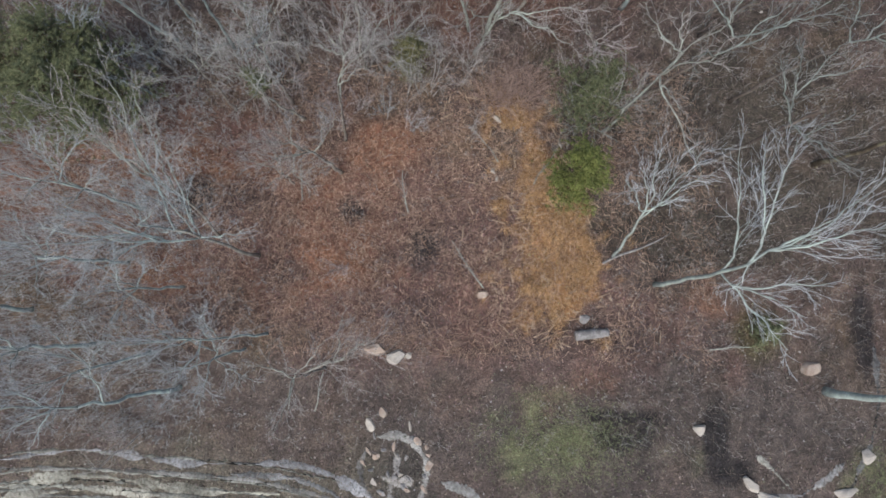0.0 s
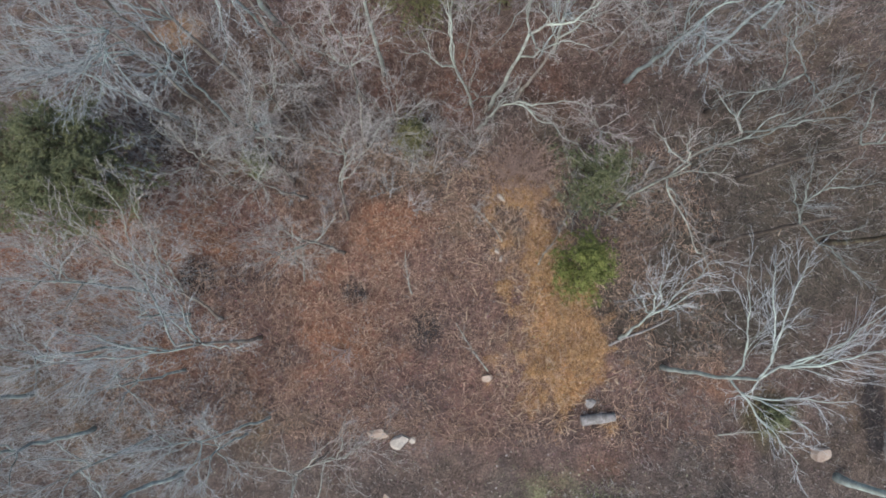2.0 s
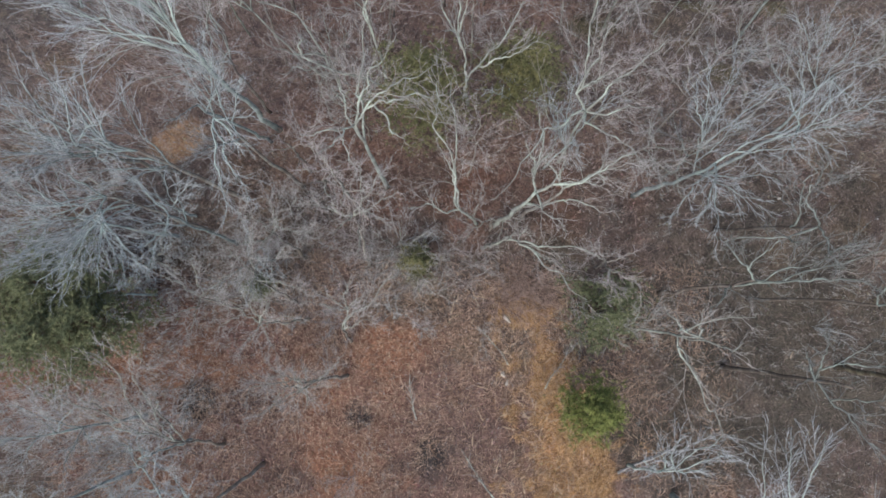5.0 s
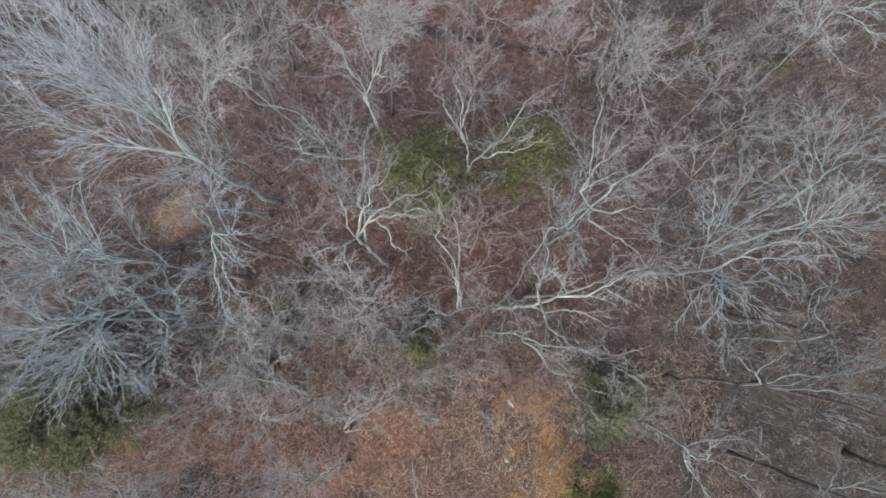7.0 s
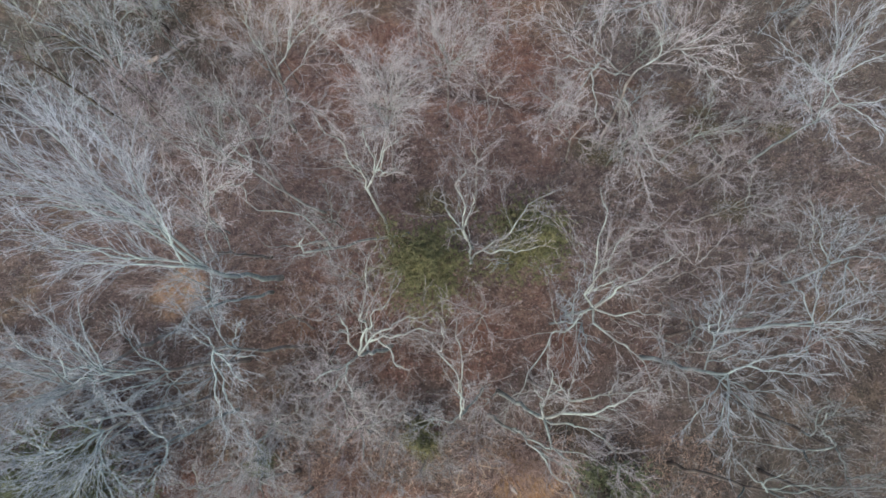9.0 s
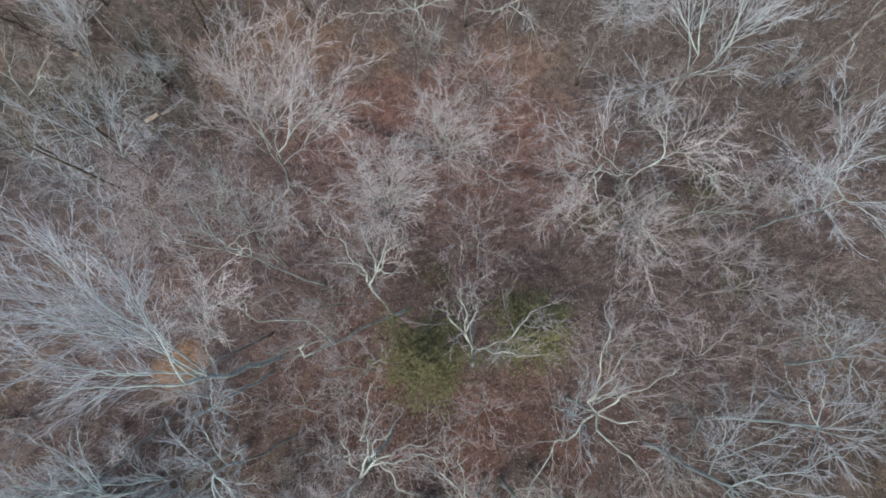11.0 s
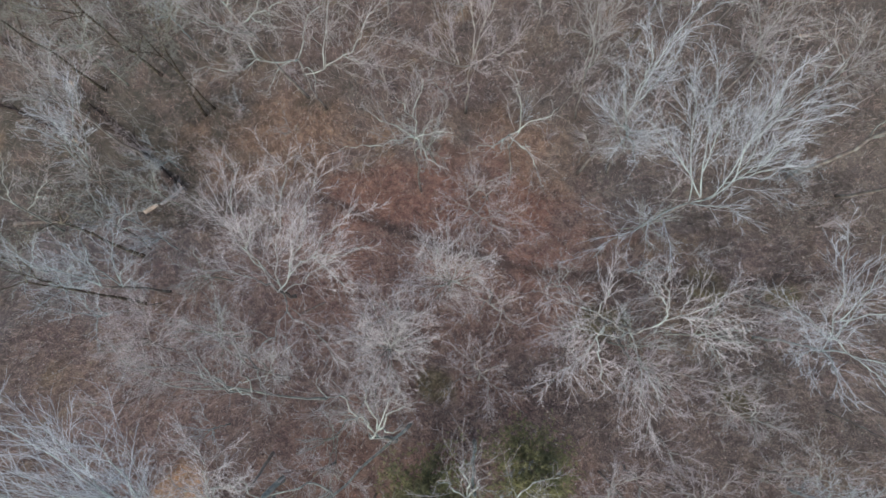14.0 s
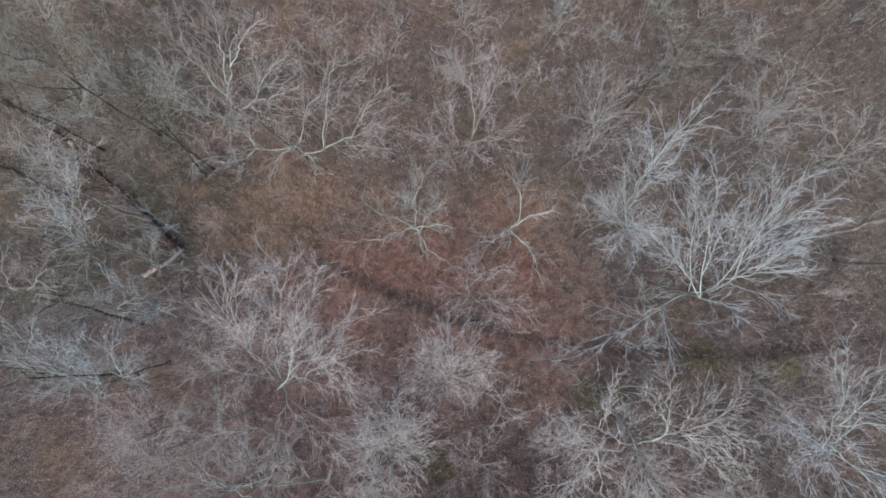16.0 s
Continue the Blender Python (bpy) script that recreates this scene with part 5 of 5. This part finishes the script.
fallen_tree(-31.6, 34.4, 139, 16.0, 0.52, 0.30, 9, 1, "dark rotten fallen tree with a splintered broken foot")
fallen_tree(-46.0, 41.0, 155, 11.0, 0.34, 0.18, 6, 2, "dark fallen tree on the slope")
fallen_tree(-47.0, 48.5, 150, 10.0, 0.32, 0.16, 6, 3, "dark fallen tree on the slope")
dead_branch(-37.5, 41.5, 70, 4.0, 21, 'green', "dark dead branch beside a fallen tree")
dead_branch(-34.0, 42.5, 20, 3.6, 22, 'green', "dark dead branch beside a fallen tree")
dead_branch(-39.5, 38.5, 110, 3.6, 23, 'green', "dark dead branch beside a fallen tree")
fallen_log(46.5, 57.2, 10.0, 0.22, 0.10, -32, LOG_DARK, LOG_DARK, 9, "dark fallen stem across the hollow")
fallen_log(47.5, 55.0, 7.0, 0.2, 0.12, 12, LOG_DARK, WOOD_CUT, 10, "dark fallen stem across the hollow")
dead_branch(15.5, 64.2, 14, 7.0, 11, 'grey', "grey dead limb lying in the hollow")
dead_branch(4.2, -23.6, 125, 4.6, 1, 'pale', "pale dead branch leaning by a white stone")
dead_branch(-1.0, -17.8, 100, 3.6, 2, 'pale', "thin pale dead branch on red leaves")
dead_branch(-9.6, -17.2, 95, 3.0, 3, 'pale', "thin pale dead branch on red leaves")
dead_branch(5.2, -13.6, 130, 4.0, 4, 'grey', "grey dead branch beside the straw strip")
dead_branch(10.4, -15.2, 60, 4.0, 5, 'grey', "grey dead branch beside the straw strip")
dead_branch(25.0, -29.7, 5, 3.4, 6, 'pale', "thin pale dead branch on grey soil")
dead_branch(-7.3, -34.0, 80, 3.2, 7, 'pale', "thin pale dead branch near the dirt track")
dead_branch(-26.0, -32.6, 60, 3.2, 8, 'grey', "grey dead branch on brown leaves")


# ---- dirt track ----
def dirt_material():
    m, nt, b = shader("pale_dirt", 0.95)
    a = nt.nodes.new("ShaderNodeAttribute")
    a.attribute_name = "tint"
    fine = noise_node(nt, 4.0, 6, 0.75)
    g = ramp_node(nt, fine.outputs[0], [(0.34, (0.34, 0.36, 0.36)), (0.62, (1.10, 1.18, 1.24))])
    nt.links.new(mix_node(nt, 'MULTIPLY', a.outputs["Color"], g.outputs[0], 1.0), b.inputs["Base Color"])
    bump_node(nt, b, fine.outputs[0], 0.6, 0.05)
    return m


DIRT = dirt_material()


def dirt_ridge(points, wide, colour, seed, name="road"):
    """A low ridge of packed dirt along a bent line, ragged at its edges."""
    rng = np.random.default_rng(seed)
    pts = np.array(points, float)
    t = np.linspace(0, len(pts) - 1, 70)
    x, y = np.interp(t, range(len(pts)), pts[:, 0]), np.interp(t, range(len(pts)), pts[:, 1])
    for i in range(6):
        x[1:-1], y[1:-1] = (x[:-2] + x[1:-1] + x[2:]) / 3, (y[:-2] + y[1:-1] + y[2:]) / 3
    dx, dy = np.gradient(x), np.gradient(y)
    n = np.hypot(dx, dy)
    nx, ny = -dy / n, dx / n
    env = np.clip(np.minimum(np.arange(70), 69 - np.arange(70)) / 8, 0.05, 1)
    w = wide * env * np.clip(0.8 + 2.0 * rough_noise(x, y, 2.2, seed, 4), 0.04, 1.7)
    rows = []
    for k, up in ((-1, -0.06), (-0.5, 0.03), (0, 0.05), (0.5, 0.03), (1, -0.06)):
        off = k * w + rng.normal(0, 0.06, 70)
        rows.append(np.stack([x + nx * off, y + ny * off, land(x + nx * off, y + ny * off) + up], 1))
    v = np.concatenate(rows)
    idx = np.arange(350).reshape(5, 70)
    q = np.stack([idx[:-1, :-1], idx[:-1, 1:], idx[1:, 1:], idx[1:, :-1]], -1).reshape(-1, 4)
    c = np.array(colour) * 1.08 * np.tile(np.clip(0.85 + 0.9 * rough_noise(x, y, 3.1, seed + 9, 4), 0.4, 1.25), 5)[:, None]
    return tagged(new(name, mesh_arrays(name, v, [q], [DIRT], True, c)), "ridge of pale packed dirt along the track", "road", kind="structure")


dirt_ridge([(-33, -40.2), (-26, -39.0), (-23, -39.3), (-17, -39.9), (-9, -39.6), (-6, -40.4), (-2.5, -42.2), (0, -44.5)], 0.48, (0.40, 0.39, 0.39), 1)
dirt_ridge([(-36, -43), (-29.5, -41.6), (-26, -41.0), (-21, -41.4), (-17.5, -41.9), (-10, -42.0)], 0.5, (0.52, 0.49, 0.40), 2)
dirt_ridge([(-36, -44), (-30, -42.6), (-25, -42.0), (-18, -42.5), (-12, -43.3), (-4, -43.5)], 0.42, (0.48, 0.45, 0.37), 3)
dirt_ridge([(-36, -41.3), (-30, -40.6), (-20, -40.6), (-12, -41.0), (-5, -42.4)], 0.2, (0.25, 0.24, 0.22), 4)
for k, (dy, wide, shade) in enumerate(((0.9, 0.12, 0.24), (-0.5, 0.14, 0.28), (-1.3, 0.12, 0.30), (-1.9, 0.15, 0.26), (-2.6, 0.16, 0.31))):
    dirt_ridge([(-36, -41.2 + dy), (-28, -40.0 + dy), (-20, -40.3 + dy), (-12, -40.7 + dy), (-6 + dy, -41.8 + dy)], wide, (shade, shade * 0.99, shade * 0.86), 20 + k)
dirt_ridge([(2.5, -40.7), (4.5, -41.2), (6.5, -42.5), (8, -44)], 0.35, (0.32, 0.31, 0.29), 5)
dirt_ridge([(26, -41.3), (30, -40.8), (32.3, -39.4), (33.6, -38.2)], 0.4, (0.27, 0.26, 0.25), 6)
dirt_ridge([(26.8, -37.8), (28.0, -38.8), (29.3, -40.2)], 0.3, (0.30, 0.29, 0.25), 7)
dirt_ridge([(33.5, -41.0), (35.6, -37.0), (36.4, -33.5), (36.2, -29)], 0.35, (0.16, 0.155, 0.15), 8)
dirt_ridge([(-2.6, -37.4), (-0.8, -37.2), (0.6, -38.0), (1.5, -39.4), (1.2, -41.2), (0.6, -43)], 0.34, (0.36, 0.34, 0.31), 9)
dirt_ridge([(-3.4, -38.4), (-3.9, -39.6), (-3.6, -41.0), (-2.8, -42.0)], 0.36, (0.30, 0.28, 0.26), 10)
dirt_ridge([(-0.9, -38.6), (-1.0, -40.0), (-1.5, -41.6), (-1.2, -43.0)], 0.42, (0.40, 0.37, 0.34), 11)
dirt_ridge([(-2.2, -40.4), (-0.8, -40.9), (0.4, -40.6)], 0.4, (0.34, 0.31, 0.28), 12)
dirt_ridge([(-34, -42.2), (-28, -41.9), (-22, -42.1), (-16, -42.7)], 0.22, (0.33, 0.32, 0.27), 13)
dirt_ridge([(-14, -40.6), (-9, -40.7), (-6, -41.7), (-3.6, -43.4)], 0.24, (0.26, 0.255, 0.25), 14)


# ---- small sticks ----
STICK = islands("dry_sticks", (0.38, 0.29, 0.20), (0.68, 0.57, 0.43))


def stick_set():
    rng = np.random.default_rng(5)
    shapes = []
    for i in range(5):
        length = (0.4, 0.55, 0.8, 1.1, 0.5)[i]
        pts = bent(rng, np.array([-length / 2, 0, 0]), np.array([length / 2, 0, 0]), 4, 0.03)
        v, f = hose(pts, np.linspace(0.038, 0.024, 5), 5)
        shapes.append(mesh_arrays("stick", v, f, [STICK]))
    placed = 0
    while placed < 230:
        x, y = rng.normal(10, 6), rng.uniform(-30, -9)
        d = float(near_line(np.array([x]), np.array([y]), STRAW_LINE)[0][0])
        if rng.uniform() > (1.0 if d < 5.5 else 0.12) or x > 30:
            continue
        ob = new("stick", shapes[int(rng.integers(5))])
        ob.matrix_basis = pose(x, y, land_at(x, y) + 0.06, 0, rng.uniform(-6, 6), rng.uniform(0, 180))
        tagged(ob, "dry pale stick lying on straw and leaves", "stick", "sticks round the straw strip")
        placed += 1


stick_set()


# ---- fallen leaves, straw and grass ----
def scatter_leaves(n, seed):
    rng = np.random.default_rng(seed)
    y = rng.uniform(-46, 70, n)
    x = rng.uniform(-1, 1, n) * (42 + np.clip(y, -10, 70) * 0.34)
    z = land(x, y) + rng.uniform(0.012, 0.04, n)
    long, wide = rng.uniform(0.05, 0.12, n), rng.uniform(0.03, 0.075, n)
    a, tilt = rng.uniform(0, 2 * math.pi, n), rng.normal(0, 0.2, n)
    ux = np.stack([np.cos(a), np.sin(a), tilt], 1) * long[:, None]
    uy = np.stack([-np.sin(a), np.cos(a), rng.normal(0, 0.2, n)], 1) * wide[:, None]
    c = np.stack([x, y, z], 1)
    fold = np.array([[0, 0, 1.0]]) * (wide * rng.uniform(0.1, 0.7, n))[:, None]
    v = np.stack([c - ux, c - uy + fold, c + ux, c + uy + fold], 1).reshape(-1, 3)
    k = np.arange(n)[:, None] * 4
    f = np.concatenate([k + np.array([[0, 1, 2]]), k + np.array([[0, 2, 3]])])
    tone = np.exp(rng.normal(0.0, 0.6, (n, 1)))
    hue = 1 + rng.normal(0, 0.07, (n, 3))
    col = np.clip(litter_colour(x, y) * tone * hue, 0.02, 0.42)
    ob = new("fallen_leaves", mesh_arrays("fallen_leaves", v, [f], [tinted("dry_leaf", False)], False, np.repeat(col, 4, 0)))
    tagged(ob, "scattered dry brown and russet leaves on soil", "leaves", kind="stuff")


scatter_leaves(125000, 8)


def scatter_blades(name, label, n, seed, region, long, lift, mat):
    rng = np.random.default_rng(seed)
    x, y = region(rng, n)
    z = land(x, y) + 0.02
    a, s = rng.uniform(0, 2 * math.pi, len(x)), rng.uniform(*long, len(x))
    up = np.abs(rng.normal(0, lift, len(x)))
    segs = np.stack([x, y, z, x + np.cos(a) * s, y + np.sin(a) * s, z + up * s + 0.04, np.full(len(x), 0.016), np.zeros(len(x))], 1)
    v, f = tubes(segs, 3, True)
    tagged(new(name, mesh_arrays(name, v, f, [mat])), label, name.split("_")[-1], kind="stuff")


def straw_region(rng, n):
    x, y = rng.uniform(2, 20, n), rng.uniform(-33, -8, n)
    keep = rng.uniform(0, 1, n) < straw_weight(x, y) * np.clip(0.75 + 1.6 * rough_noise(x, y, 1.6, 215), 0.15, 1)
    return x[keep], y[keep]


def grass_region(rng, n):
    x = np.concatenate([rng.normal(12, 3.0, n), rng.normal(36.5, 1.2, n // 5)])
    y = np.concatenate([rng.normal(-37.4, 1.8, n), rng.normal(-39.5, 1.4, n // 5)])
    return x, y


def stalk_region(rng, n):
    x, y = rng.uniform(-30, 24, n), rng.uniform(-31, -7, n)
    keep = rng.uniform(0, 1, n) < np.clip(0.35 + 0.9 * rough_noise(x, y, 4, 211) + np.where(np.abs(x) < 12, 0.35, 0), 0, 1)
    return x[keep], y[keep]


def litter_region(rng, n):
    y = rng.uniform(-45, 68, n)
    return rng.uniform(-1, 1, n) * (41 + np.clip(y, -10, 66) * 0.34), y


scatter_blades("dry_straw", "golden brown flattened straw strip across the clearing", 90000, 1, straw_region, (0.2, 0.7), 0.2, islands("straw", (0.24, 0.130, 0.055), (0.84, 0.57, 0.31)))
scatter_blades("straw_chips", "short pale broken straw and wood chips", 26000, 5, straw_region, (0.12, 0.42), 0.15, islands("chips", (0.42, 0.29, 0.16), (0.88, 0.69, 0.46)))
scatter_blades("dry_stalks", "pale reddish dry stalks lying on red leaves", 46000, 6, stalk_region, (0.3, 1.3), 0.15, islands("stalks", (0.20, 0.12, 0.085), (0.78, 0.60, 0.47)))
scatter_blades("green_grass", "thin dull green grass on bare soil", 5000, 2, grass_region, (0.12, 0.35), 0.7, islands("grass", (0.18, 0.22, 0.11), (0.36, 0.41, 0.24)))
scatter_blades("fallen_twigs", "fine dead twigs strewn over the leaves", 45000, 3, litter_region, (0.3, 1.5), 0.15, islands("litter_twigs", (0.13, 0.105, 0.09), (0.34, 0.29, 0.25)))


def undergrowth(n, seed, name, label, style, region):
    """Countless thin upright shoots with a few twigs each."""
    rng = np.random.default_rng(seed)
    x, y, k = region(rng, n)
    n = len(x)
    z, h = land(x, y), rng.uniform(0.7, 2.6, n) * k
    foot = np.stack([x, y, z], 1)
    tip = foot + np.stack([rng.normal(0, 0.28, n) * h, rng.normal(0, 0.28, n) * h, h], 1)
    ones = np.ones((n, 1))
    stems = np.hstack([foot, tip, 0.013 * ones, 0 * ones])
    sets = [stems]
    for i in range(5):
        w = rng.uniform(0.25, 0.95, (n, 1))
        p = foot + (tip - foot) * w
        d = rng.normal(0, 1, (n, 3))
        d[:, 2] = np.abs(d[:, 2]) * 0.7 + 0.3
        d /= np.linalg.norm(d, axis=1, keepdims=True)
        q = p + d * (h[:, None] * rng.uniform(0.15, 0.42, (n, 1)))
        sets.append(np.hstack([p, q, 0.010 * ones, 0 * ones]))
    v, f = tubes(np.concatenate(sets), 3, True)
    tagged(new(name, mesh_arrays(name, v, f, [TWIG[style]])), label, "brush", kind="stuff")


def woods_region(rng, n):
    y = rng.uniform(-14, 68, n)
    x = rng.uniform(-1, 1, n) * (40 + np.clip(y, -10, 70) * 0.34)
    w = np.clip((y + 9) / 8, 0, 1) * np.where((x > 12) & (y < 0), 0.5, 1.0) * np.clip(0.75 + 1.1 * rough_noise(x, y, 7, 205), 0.1, 1) * np.where(straw_weight(x, y) > 0.1, 0, 1)
    keep = rng.uniform(0, 1, n) < w
    return x[keep], y[keep], np.full(keep.sum(), 1.0)


def clearing_region(rng, n):
    x, y = rng.uniform(-40, 38, n), rng.uniform(-38, -4, n)
    w = np.clip(0.30 + 0.9 * rough_noise(x, y, 6, 207) + np.clip((-12 - x) / 8, 0, 0.8) + np.clip((x - 14) / 20, 0, 0.3), 0, 1) * np.where(straw_weight(x, y) > 0.1, 0, 1)
    keep = rng.uniform(0, 1, n) < w
    return x[keep], y[keep], np.full(keep.sum(), 0.7)


undergrowth(15000, 1, "thin_brush", "reddish brown leafless undergrowth under the trees", 'russet', woods_region)
undergrowth(6000, 2, "thin_brush", "grey leafless undergrowth under the trees", 'grey', woods_region)


def west_region(rng, n):
    x, y = rng.uniform(-44, -9, n), rng.uniform(-38, -5, n)
    w = np.clip((-11 - x) / 10, 0, 1) * np.clip(0.6 + 1.2 * rough_noise(x, y, 5, 209), 0, 1)
    keep = rng.uniform(0, 1, n) < w
    return x[keep], y[keep], np.full(keep.sum(), 1.0)


undergrowth(11000, 4, "thin_brush", "blue-grey twiggy growth beside the clearing", 'blue', west_region)
undergrowth(11000, 3, "thin_brush", "sparse grey twiggy growth in the clearing", 'grey', clearing_region)
